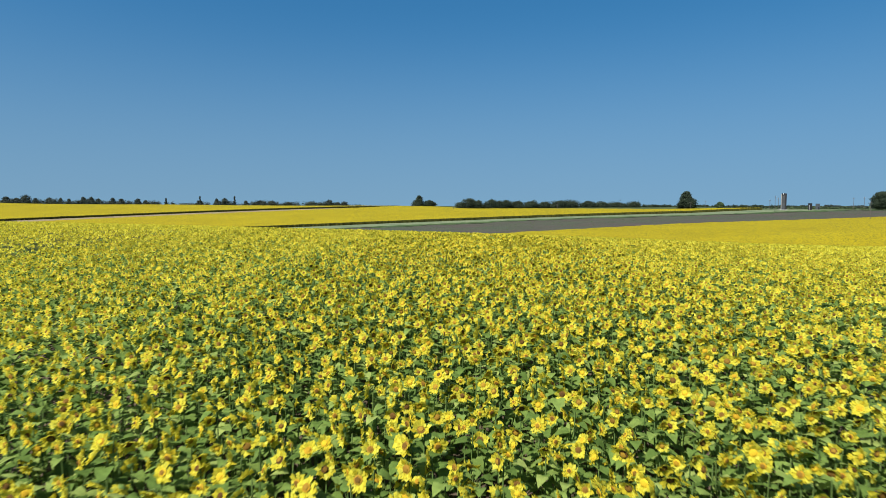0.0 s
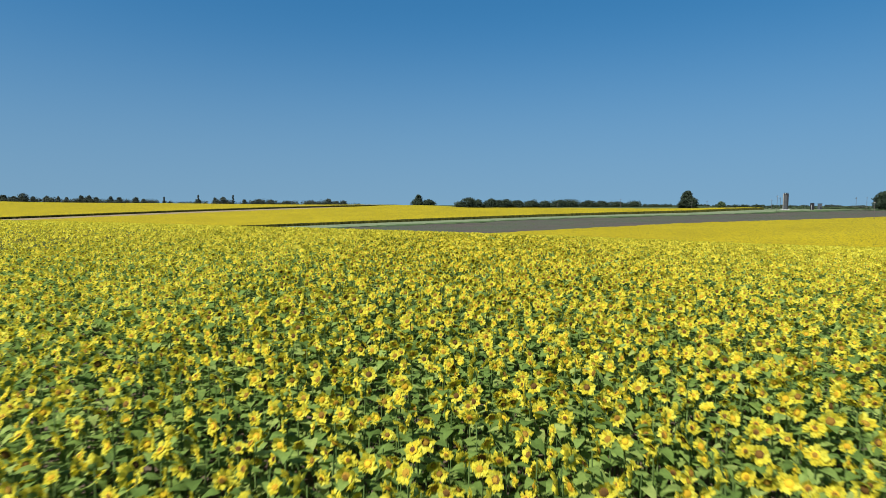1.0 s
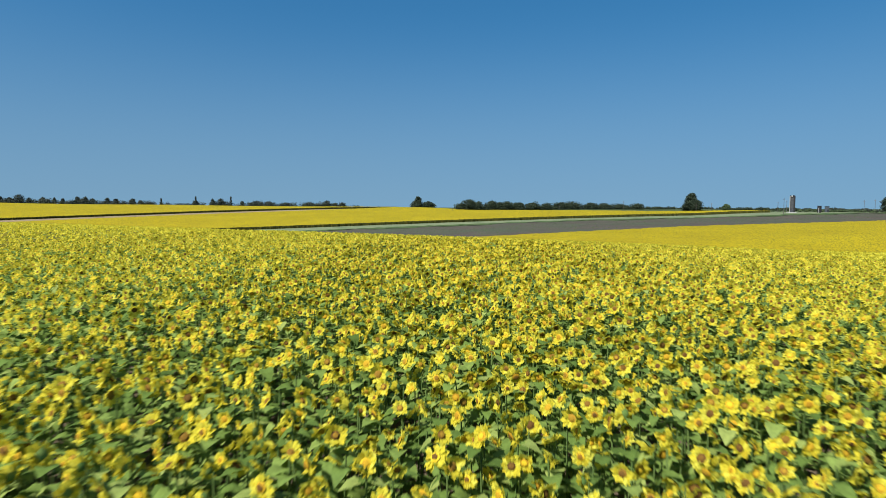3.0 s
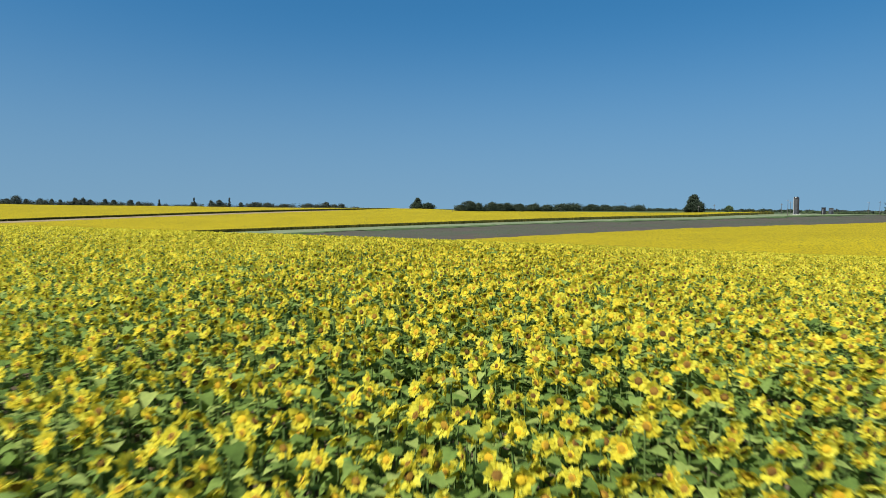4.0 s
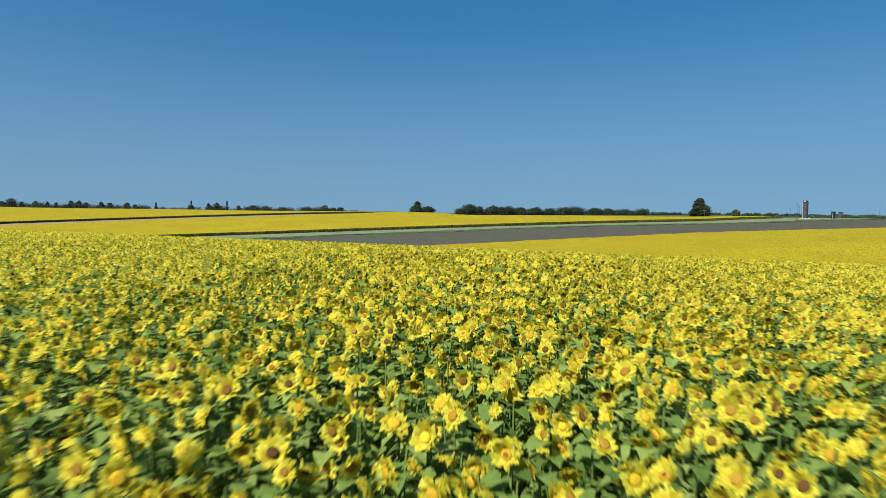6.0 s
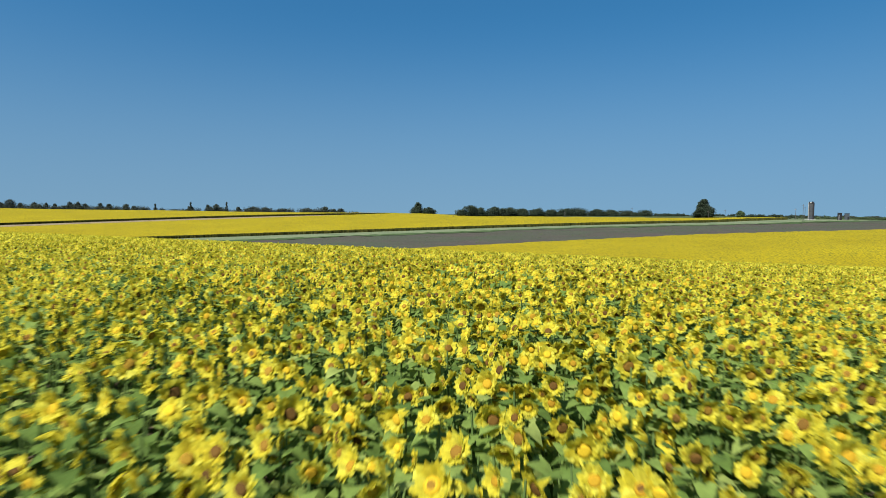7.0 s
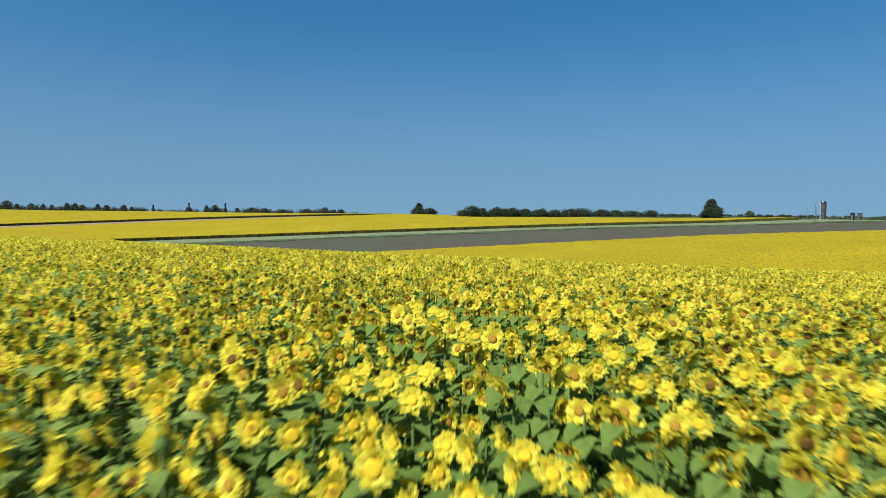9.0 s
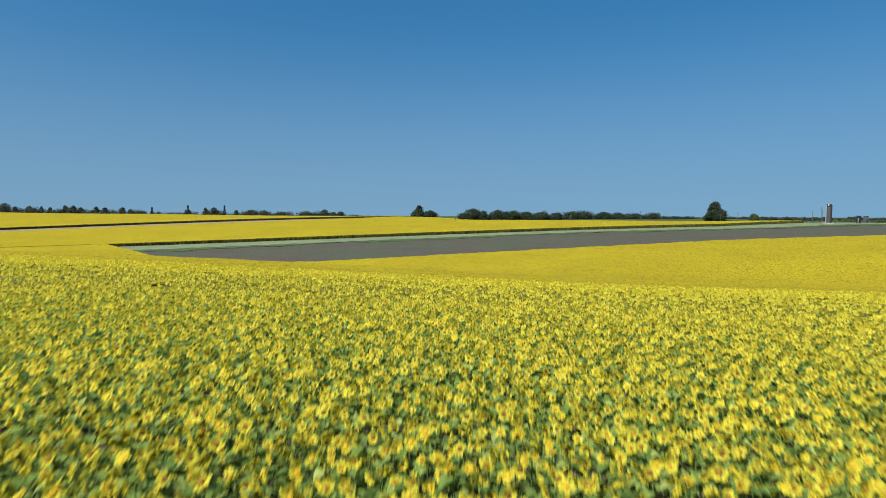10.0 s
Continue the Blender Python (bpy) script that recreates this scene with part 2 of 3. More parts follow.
fallow_mat = ploughed_material()
grass_mat = soil_material("dry_grass", [(0.25, (0.085, 0.12, 0.062)), (0.5, (0.125, 0.155, 0.085)), (0.75, (0.165, 0.18, 0.105))], 0.12, 1.6, 0.1)
verge_mat = soil_material("green_verge", [(0.3, (0.05, 0.068, 0.036)), (0.7, (0.08, 0.10, 0.048))], 0.15, 1.5, 0.1)
margin_mat = soil_material("weedy_green", [(0.3, (0.032, 0.056, 0.02)), (0.5, (0.045, 0.075, 0.026)), (0.75, (0.07, 0.09, 0.04))], 0.2, 1.5, 0.1)
path_mat = soil_material("dry_earth", [(0.3, (0.17, 0.135, 0.085)), (0.5, (0.21, 0.165, 0.105)), (0.75, (0.20, 0.18, 0.10))], 0.1, 1.4, 0.05)
strip_between("fallow_field", -195, 420, 220, lambda x: edge_a(x) - 4 + (edge_b(x) + 3 - edge_a(x)) * np.clip((-95 - x) / 95.0, 0, 1), edge_b, 60, 0.06, fallow_mat, "ploughed grey-brown fallow field with sparse weeds", 0.05)
strip_between("grass_strip", -195, 420, 220, edge_b, lambda x: edge_c(x) + 3, 14, 0.12, grass_mat, "pale dry grass strip beside the sunflowers", 0.06)
strip_between("field_path", -420, -100, 120, lambda x: edge_d(x) - 4.5, lambda x: edge_d(x) + 2, 5, 0.1, path_mat, "dry brown earth path between two sunflower fields", 0.03)
strip_between("green_verge", 186, 420, 80, lambda x: edge_c(x) + 2, lambda x: edge_c(x) + 330, 30, 0.15, verge_mat, "green grass verge round the old silo", 0.1)


strip_between("weedy_margin", -180, 420, 200, lambda x: edge_b(x) - 7 + 2.2 * np.sin(x / 7.0) + 1.8 * np.sin(x / 3.1) + 2.2 * np.sin(x / 17.0), lambda x: edge_b(x) + 1.5, 6, 0.2, margin_mat, "dark green weedy margin of the fallow field", 0.2, 1.5)
strip_between("far_meadow", -900, 900, 200, lambda x: np.where(x < -107, 693.0, np.where(x < 186, edge_g(x) + 3, edge_c(x) + 333)), lambda x: 1100.0 + 0 * x, 90, 0.5, meadow_mat, "green and dry far meadow up to the horizon", 0.1, 9.0)
strip_between("distant_meadow", -4100, 4100, 60, lambda x: 1098.0 + 0 * x, lambda x: 4500.0 + 0 * x, 40, 0.5, meadow_mat, "dark green distant meadow below the horizon")

# sunflower fields too far off to tell plants apart
def far_field(name, x0, x1, step, lo, hi, ny, label, edge=True):
    root = tagged(new(name), label, "sunflower field", kind="stuff")
    xs = np.arange(x0, x1, step)
    f = np.linspace(0, 1, ny)[:, None]
    low, high = lo(xs)[None] + 1.0, np.maximum(hi(xs), lo(xs) + 1.3)[None]
    ry = low * (1 - f) + high * f
    rng = np.random.default_rng(len(xs))

    def top(x, y):
        return land(x, y) + PLANT_H - 0.22 * np.clip((119.0 - y) / 16.0, 0, 1) + 0.10 * wobble(x, y, 2.9) + 0.05 * rng.standard_normal(x.shape)

    sheet("flower_canopy", xs, ry, top, canopy_mat, root)
    if not edge:
        return root
    # near edge: stalks and hanging leaves
    n = int((x1 - x0) / 0.11)
    cx = x0 + (x1 - x0) * rng.random(n)
    cy = lo(cx) + 0.55 + 0.45 * rng.random(n)
    base = land(cx, cy)
    v = []
    hgt = PLANT_H - 0.06 + 0.07 * rng.standard_normal(n)
    w = 0.35 + 0.3 * rng.random(n)
    turn = rng.normal(0, 0.6, n)
    dx, dy = w * np.cos(turn), w * np.sin(turn)
    v = np.stack([
        np.stack([cx - dx, cy - dy, base - 0.1], -1), np.stack([cx + dx, cy + dy, base - 0.1], -1),
        np.stack([cx + dx * 1.1, cy + dy - 0.12, base + hgt * 0.86], -1), np.stack([cx + dx * 0.3, cy + dy + 0.2, base + hgt * 1.03], -1),
        np.stack([cx - dx * 1.0, cy - dy - 0.12, base + hgt * 0.9], -1)], 1)
    # leaf mass behind the stalks, a wall whose dark colour carries the shade
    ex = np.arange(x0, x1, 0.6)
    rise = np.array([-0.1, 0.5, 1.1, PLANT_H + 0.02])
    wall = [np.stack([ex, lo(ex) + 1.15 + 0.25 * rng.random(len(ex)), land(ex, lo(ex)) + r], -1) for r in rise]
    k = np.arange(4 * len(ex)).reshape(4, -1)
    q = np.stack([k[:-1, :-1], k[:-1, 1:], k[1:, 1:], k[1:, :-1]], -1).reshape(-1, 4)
    back = mesh_from("edge_leaf_shade", np.concatenate(wall), q.ravel(), np.full(len(q), 4))
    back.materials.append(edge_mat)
    new("edge_leaf_shade", back).parent = root
    me = mesh_from("edge_stalks", v.reshape(-1, 3), np.arange(n * 5), np.full(n, 5))
    me.materials.append(edge_mat)
    new("edge_stalks", me).parent = root
    return root


far_field("valley_sunflower_field", -300, 300, 1.5, lambda x: 100.0 + 0 * x, lambda x: edge_a(x) + (edge_c(x) - 0.5 - edge_a(x)) * np.clip((-95 - x) / 95.0, 0, 1), 70, "bright yellow sunflower field sloping through the valley", False)
far_field("middle_sunflower_field", -400, 186, 1.5, edge_c, lambda x: np.where(x < -380, edge_c(x) + 1, edge_g(x)), 80, "bright yellow sunflower field behind the fallow strip")
far_field("upper_sunflower_field", -640, -100, 2.2, lambda x: np.maximum(edge_d(x), 330.0), lambda x: 690.0 + 0 * x, 80, "distant yellow sunflower field below the treeline")


# the same field beside and behind the flight line
def rise(x, y):
    """Height of the leaf layer, sinking to the soil where it meets the standing plants."""
    edge = np.maximum(1.2, np.where(x < 0, (-x - 2.5) / 0.9, (x - 2.5) / 0.66))
    near = np.maximum((np.abs(x) - 22.0) / 3.0, np.maximum((y - 75.0) / 6.0, (edge - y) / 1.2))
    return 0.1 + 1.25 * np.clip(near, 0, 1)


def side_field(x0, x1, lo, hi, ny, mat):
    xs = np.linspace(x0, x1, int((x1 - x0) / 1.5) + 1)
    f = np.linspace(0, 1, ny)[:, None]
    ry = lo(xs)[None] * (1 - f) + hi(xs)[None] * f
    rng = np.random.default_rng(int(abs(x0)) + ny)
    return sheet("flower_canopy", xs, ry, lambda x, y: land(x, y) + rise(x, y) + 0.10 * wobble(x, y, 2.9) + 0.06 * rng.standard_normal(x.shape), mat, hill_field)


hill_field = tagged(new("hillside_sunflower_field"), "yellow sunflower field spreading over the hillside", "sunflower field", kind="stuff")
for x0, x1 in ((-300, -22), (22, 300)):
    side_field(x0, x1, lambda x: -80.0 + 0 * x, lambda x: 40.0 + 0 * x, 66, hill_mat)
    side_field(x0, x1, lambda x: 40.0 + 0 * x, lambda x: 113.5 + 0 * x, 44, side_mat)
side_field(-22, 22, lambda x: -80.0 + 0 * x, lambda x: np.maximum(1.2, np.where(x < 0, (-x - 2.5) / 0.9, (x - 2.5) / 0.66)), 60, hill_mat)
side_field(-22, 22, lambda x: 75.0 + 0 * x, lambda x: 113.5 + 0 * x, 27, side_mat)


# sunflower plants
HEAD_R, DISC_R, HEAD_YAW, HEAD_NOD = 0.105, 0.042, -120.0, 84.0


def petal_ring(count, r0, r1, width, droop, lift, jit, rng, form="strap"):
    """Petals round +z, each a strap with a pointed tip, a kite or one triangle. Corners and faces."""
    v, f = [], []
    for i in range(count):
        a = 2 * math.pi * (i + jit * rng.uniform(-0.5, 0.5)) / count
        ra = r1 * rng.uniform(0.76, 1.14)
        up = max(0.0, -math.cos(a))  # the upper petals fall forward, the lower ones hang
        zt, zm = lift + droop * rng.uniform(-1.0, 1.0) + 0.045 * up - 0.012, lift * 0.55 + 0.010 + 0.010 * up
        wide, twist = width * rng.uniform(0.75, 1.2), rng.uniform(-0.010, 0.010)
        if rng.random() < 0.10:  # curled over the disc or hanging back
            ra, zt = ra * 0.78, rng.choice((0.055, 0.045, -0.05))
        c, s = math.cos(a), math.sin(a)
        b = a + rng.uniform(-0.14, 0.14)
        n = len(v)
        tip = (ra * math.cos(b), ra * math.sin(b), zt)
        rm = r0 + (ra - r0) * rng.uniform(0.55, 0.74)
        mid = [(rm * c - wide * s, rm * s + wide * c, zm + twist), (rm * c + wide * s, rm * s - wide * c, zm - twist)]
        if form == "strap":
            foot = 0.55 * wide
            v += [(r0 * c - foot * s, r0 * s + foot * c, 0.0), (r0 * c + foot * s, r0 * s - foot * c, 0.0), *mid, tip]
            f += [((n, n + 1, n + 3, n + 2), 0), ((n + 2, n + 3, n + 4), 0)]
        elif form == "kite":
            v += [(r0 * c, r0 * s, 0.0), mid[0], tip, mid[1]]
            f += [((n, n + 3, n + 2), 0), ((n, n + 2, n + 1), 0)]
        else:
            rm = r0 + (ra - r0) * 0.2
            v += [(rm * c - wide * s, rm * s + wide * c, 0.006), (rm * c + wide * s, rm * s - wide * c, 0.0), tip]
            f += [((n, n + 1, n + 2), 0)]
    return v, f


def bloom(rng):
    """Radius and materials of a disc's ring and heart: ripe and brown, all in pollen, or half way."""
    ring, heart = rng.choice(((2, 2), (2, 2), (5, 5), (5, 5), (5, 2)))
    return DISC_R * rng.uniform(0.88, 1.16), ring, heart


def seed_disc(count, r, h, ring=5, heart=2):
    """A domed disc: an outer ring round a sunken heart."""
    v = []
    for rr, zz in ((r, 0.0), (r * 0.86, h * 0.6), (r * 0.5, h * 0.72)):
        v += [(rr * math.cos(2 * math.pi * i / count), rr * math.sin(2 * math.pi * i / count), zz) for i in range(count)]
    v.append((0, 0, h * 0.5))
    f = []
    for k, m in ((0, ring), (1, ring)):
        for i in range(count):
            j = (i + 1) % count
            f.append(((k * count + i, k * count + j, (k + 1) * count + j, (k + 1) * count + i), m))
    for i in range(count):
        f.append(((2 * count + i, 2 * count + (i + 1) % count, 3 * count), heart))
    return v, f


def dome(count, r, h, mat, flip=False):
    v = [(r * math.cos(2 * math.pi * i / count), r * math.sin(2 * math.pi * i / count), 0) for i in range(count)] + [(0, 0, h)]
    f = [((i, (i + 1) % count, count), mat) for i in range(count)]
    if flip:
        f = [(t[::-1], m) for t, m in f]
    return v, f


def leaf_shape(length, width, droop, fine, plain=False, stalk=False):
    """A heart-shaped leaf along +x, folded on its midrib and hanging at the tip."""
    if plain:
        return [(0, 0, 0), (0.4 * length, width, 0.05), (length, 0, -droop), (0.4 * length, -width, 0.05)], [((0, 2, 1), 1), ((0, 3, 2), 1)]
    if fine:
        st = [(0.0, 0.55, 0.0), (0.24, 1.05, 0.06), (0.62, 0.78, -0.25), (1.0, 0.0, -1.0)]
    else:
        st = [(0.0, 0.2, 0.0), (0.35, 1.0, 0.05), (1.0, 0.0, -1.0)]
    v, f = [], []
    for t, w, z in st[:-1]:
        n = len(v)
        v += [(t * length, 0, z * droop), (t * length - 0.03 * w, w * width, z * droop + 0.18 * w * width), (t * length - 0.03 * w, -w * width, z * droop + 0.18 * w * width)]
        if n:
            f += [((n - 3, n, n + 1, n - 2), 1), ((n - 3, n - 1, n + 2, n), 1)]
    n = len(v)
    v.append((length, 0, -droop))
    f += [((n - 3, n, n - 2), 1), ((n - 3, n - 1, n), 1)]
    if stalk:
        v += [(-0.075, 0.0, -0.075), (0.0, 0.006, -0.002), (0.0, -0.006, -0.002)]
        f.append(((n + 1, n + 3, n + 2), 1))
    return v, f


def join(parts):
    v, f = [], []
    for pv, pf in parts:
        o = len(v)
        v += list(pv)
        f += [(tuple(i + o for i in t), m) for t, m in pf]
    return v, f


def turned(shape, m):
    return [tuple(m @ Vector(p)) for p in shape[0]], shape[1]


def head_petals(rng):
    cup = rng.uniform(-0.02, 0.065)
    outer = petal_ring(19, 0.036, HEAD_R * 1.06, 0.0235, 0.022, cup, 0.9, rng)
    inner = petal_ring(15, 0.036, HEAD_R * 0.94, 0.0225, 0.024, cup * 0.8 + 0.014, 1.0, rng)
    return join([outer, turned(inner, pose(0, 0, 0.005))])


def head_shape(lod, rng):
    r = HEAD_R
    size, outer, inner = bloom(rng)
    if lod == 0:
        return join([head_petals(rng), turned(seed_disc(8, size, 0.026, outer, inner), pose(0, 0, 0.010)), turned(dome(6, 0.052, -0.035, 4, True), pose(0, 0, -0.004))])
    if lod == 1:
        a = petal_ring(20, 0.030, r * 1.04, 0.0265, 0.03, rng.uniform(-0.02, 0.06), 0.9, rng, "kite")
        ring = turned(dome(6, size * 1.02, 0.020, outer), pose(0, 0, 0.012))
        heart = turned(dome(5, size * 0.66, 0.010, inner), pose(0, 0, 0.026))
        return join([a, ring, heart, turned(dome(4, 0.055, -0.035, 4, True), pose(0, 0, -0.004))])
    if lod == 2:
        a = petal_ring(11, 0.022, r * 1.08, 0.040, 0.03, rng.uniform(-0.02, 0.05), 0.7, rng, "blade")
        return join([a, turned(dome(4, size, 0.02, outer), pose(0, 0, 0.018))])
    a = petal_ring(6, 0.012, r * 1.15, 0.062, 0.04, 0.02, 0.6, rng, "blade")
    return a


def leaf_places(lod, rng):
    count = (13, 8, 5, 1)[lod]
    low = (0.45, 0.5, 0.8, 1.2)[lod]
    out = []
    for i in range(count):
        f = i / max(count - 1, 1)
        z = low + ((1.50, 1.49, 1.43, 1.34)[lod] - low) * f**0.6 + rng.uniform(-0.05, 0.05)
        size = (0.212 - 0.055 * f) * (1.0, 1.08, 1.25, 1.7)[lod] * rng.uniform(0.75, 1.2)
        out.append((z, 2.4 * i + rng.uniform(-0.5, 0.5), size, rng.uniform(-30, 35)))
    return out


def leaves_shape(lod, rng):
    parts = []
    for z, a, size, tilt in leaf_places(lod, rng):
        m = pose(0, 0, z, 0, 0, math.degrees(a)) @ pose(0.07, 0, 0.05, 0, tilt, 0)
        parts.append(turned(leaf_shape(size, size * 0.47, size * 0.38, lod < 2, lod > 1, lod == 0), m))
    return join(parts)


def stem_shape(sides, levels=((0.0, 0.016), (0.9, 0.014), (1.5, 0.011), (1.62, 0.009))):
    v, f = [], []
    for k, (z, r) in enumerate(levels):
        v += [(r * math.cos(2 * math.pi * i / sides), r * math.sin(2 * math.pi * i / sides), z) for i in range(sides)]
        if k:
            for i in range(sides):
                j = (i + 1) % sides
                o = (k - 1) * sides
                f.append(((o + i, o + j, o + sides + j, o + sides + i), 3))
    return v, f


branch = ([(0.0, 0.006, -0.22), (0.0, -0.006, -0.22), (0.008, 0, -0.23), (0.17, 0.005, 0.0), (0.17, -0.005, 0.0), (0.175, 0, -0.01)],
          [((0, 1, 4, 3), 3), ((1, 2, 5, 4), 3), ((2, 0, 3, 5), 3)])


def plant_places():
    """Sown rows with gaps and scatter: x, y, height factor, heading and nod of the head, leaf turn, lean."""
    rng = np.random.default_rng(5)
    ca, sa = math.cos(radians(16.2)), math.sin(radians(16.2))
    u, v = np.meshgrid(np.arange(-160, 170, 0.25), np.arange(-80, 160, 0.39))
    u = u + rng.normal(0, 0.055, u.shape) + 0.125 * (np.arange(u.shape[0])[:, None] % 2)
    v = v + rng.normal(0, 0.075, v.shape)
    x, y = (u * ca - v * sa).ravel(), (u * sa + v * ca).ravel()
    ahead = (y > 1.2) & (x > -0.90 * y - 2.5) & (x < 0.66 * y + 2.5)
    beside = (y > -25) & (np.abs(x) < 62)
    keep = (y < 122) & (ahead | beside) & (rng.random(len(x)) > np.interp(y, [25, 55], [0.08, 0.02]))
    x, y = x[keep], y[keep]
    n = len(x)
    size = 1.0 + np.clip(rng.normal(-0.005, 0.05, n), -0.16, 0.09)
    heading = radians(HEAD_YAW) + rng.normal(0, 0.8, n)
    nod = np.clip(rng.normal(radians(HEAD_NOD), radians(24), n), radians(15), radians(145))
    lean = rng.normal(0, 0.05, (n, 2))
    return x, y, size, heading, nod, rng.uniform(0, 6.283, n), lean, rng.uniform(0.8, 1.2, n)


def z_turns(a):
    c, s, o, l = np.cos(a), np.sin(a), np.zeros_like(a), np.ones_like(a)
    return np.stack([np.stack([c, -s, o], -1), np.stack([s, c, o], -1), np.stack([o, o, l], -1)], -2)


def y_turns(a):
    c, s, o, l = np.cos(a), np.sin(a), np.zeros_like(a), np.ones_like(a)
    return np.stack([np.stack([c, o, s], -1), np.stack([o, l, o], -1), np.stack([-s, o, c], -1)], -2)


def many(name, shapes, picks, turns, scales, places, parent):
    """All copies of the shapes in one mesh."""
    vs, ls, ss, ms, base = [], [], [], [], 0
    for k, (v, f) in enumerate(shapes):
        sel = np.nonzero(picks == k)[0]
        if not len(sel):
            continue
        v = np.array(v)
        w = np.einsum("nij,vj->nvi", turns[sel], v) * scales[sel][:, None, None] + places[sel][:, None, :]
        idx = np.concatenate([np.array(t) for t, _ in f])
        sizes = np.array([len(t) for t, _ in f])
        mats = np.array([m for _, m in f])
        off = base + np.arange(len(sel)) * len(v)
        vs.append(w.reshape(-1, 3))
        ls.append((idx[None] + off[:, None]).ravel())
        ss.append(np.tile(sizes, len(sel)))
        ms.append(np.tile(mats, len(sel)))
        base += len(sel) * len(v)
    me = mesh_from(name, np.concatenate(vs), np.concatenate(ls), np.concatenate(ss), np.concatenate(ms))
    me.polygons.foreach_set("use_smooth", np.ones(len(me.polygons), bool))
    for m in PLANT_MATS:
        me.materials.append(m)
    ob = new(name, me)
    ob.parent = parent
    return ob


px, py, psize, phead, pnod, pturn, plean, phsize = plant_places()
near_d = np.maximum(np.maximum(np.abs(px) / 0.75, py - 46.0), np.interp(py, [6, 20, 42], [6.3, 5.2, 3.1]))
off_line = ~((py > 1.2) & (px > -0.90 * py - 2.5) & (px < 0.66 * py + 2.5))
near_d = np.where(off_line, np.maximum(near_d, 40.0), near_d)
thin_out = (near_d < 32.0) | (np.arange(len(px)) % 10 < np.where(off_line, 1, 4))
px, py, psize, phead, pnod, pturn, plean, phsize, near_d = (a[thin_out] for a in (px, py, psize, phead, pnod, pturn, plean, phsize, near_d))
pz = land(px, py)
plod = np.digitize(near_d, [4.6, 9.5, 32.0])
single = (np.abs(px + 0.1) < 1.62) & (py > 43.5) & (py < 52.6)

sunflower_field = tagged(new("sunflower_field"), "dense field of blooming yellow sunflowers with green leaves", "sunflower field", kind="stuff")
for lod in range(4):
    sel = np.nonzero((plod == lod) & ~single)[0]
    rng = random.Random(40 + lod)
    kinds = (14, 12, 8, 5)[lod]
    heads = [head_shape(lod, rng) for _ in range(kinds)]
    leaves = [leaves_shape(lod, rng) for _ in range(kinds)]
    if lod < 2:
        leaves = [join([s, (stem_shape(4) if lod == 0 else stem_shape(3, ((0.5, 0.014), (1.62, 0.010))))]) for s in leaves]
    pick = np.arange(len(sel)) % kinds
    up = np.stack([px[sel], py[sel], pz[sel]], -1)
    tilt = z_turns(pturn[sel]) @ y_turns(plean[sel][:, 0])
    many("leaves_and_stems", leaves, pick, tilt, psize[sel], up, sunflower_field)
    face = z_turns(phead[sel]) @ y_turns(pnod[sel]) @ z_turns(0.7 * np.sin(pturn[sel]))
    fwd = np.stack([np.cos(phead[sel]), np.sin(phead[sel]), 0 * phead[sel]], -1) * 0.06
    top = up + np.stack([0 * up[:, 0], 0 * up[:, 0], 1.62 * psize[sel]], -1) + fwd
    many("flower_heads", heads, (pick * 3 + 1) % kinds, face, phsize[sel] * psize[sel], top, sunflower_field)
    # lower side heads on short branches
    draw = np.random.default_rng(500 + lod)
    half = np.nonzero(draw.random(len(sel)) < np.interp(py[sel], [30, 52], [0.22, 0.75]) * (lod < 3))[0]
    if not len(half):
        continue
    k = len(half)
    away = phead[sel][half] + draw.normal(0, 1.2, k)
    drop = draw.uniform(0.06, 0.3, k)
    joint = up[half] + np.stack([0 * away, 0 * away, 1.62 - drop], -1)
    tip = joint + np.stack([0.17 * np.cos(away), 0.17 * np.sin(away), 0 * away], -1)
    face = z_turns(phead[sel][half] * 0.5 + away * 0.5) @ y_turns(np.clip(pnod[sel][half] + draw.normal(0.15, 0.3, k), 0.1, 2.2)) @ z_turns(0.7 * np.sin(away * 3))
    many("flower_heads", heads, (pick[half] * 5 + 2) % kinds, face, draw.uniform(0.65, 1.0, k), tip, sunflower_field)
    if lod < 2:
        many("branches", [branch], np.zeros(k, int), z_turns(away), np.ones(k), joint, sunflower_field)


# the plants nearest the camera's line, one by one
def bm_of(shape, ring=False):
    """One mesh part; ring gives the disc's outer faces their second material."""
    bm = bmesh.new()
    vs = [bm.verts.new(p) for p in shape[0]]
    for t, m in shape[1]:
        bm.faces.new([vs[i] for i in t]).material_index = int(ring and m == 5)
    return bm


def part(name, bm, mat, parent, label="", at=None, smooth=False):
    me = bpy.data.meshes.new(name)
    bm.to_mesh(me)
    bm.free()
    me.materials.append(mat)
    if smooth:
        me.polygons.foreach_set("use_smooth", [True] * len(me.polygons))
    ob = new(name, me)
    ob.parent = parent
    if at is not None:
        ob.matrix_basis = at
    if label:
        ob["label"] = label
    return ob


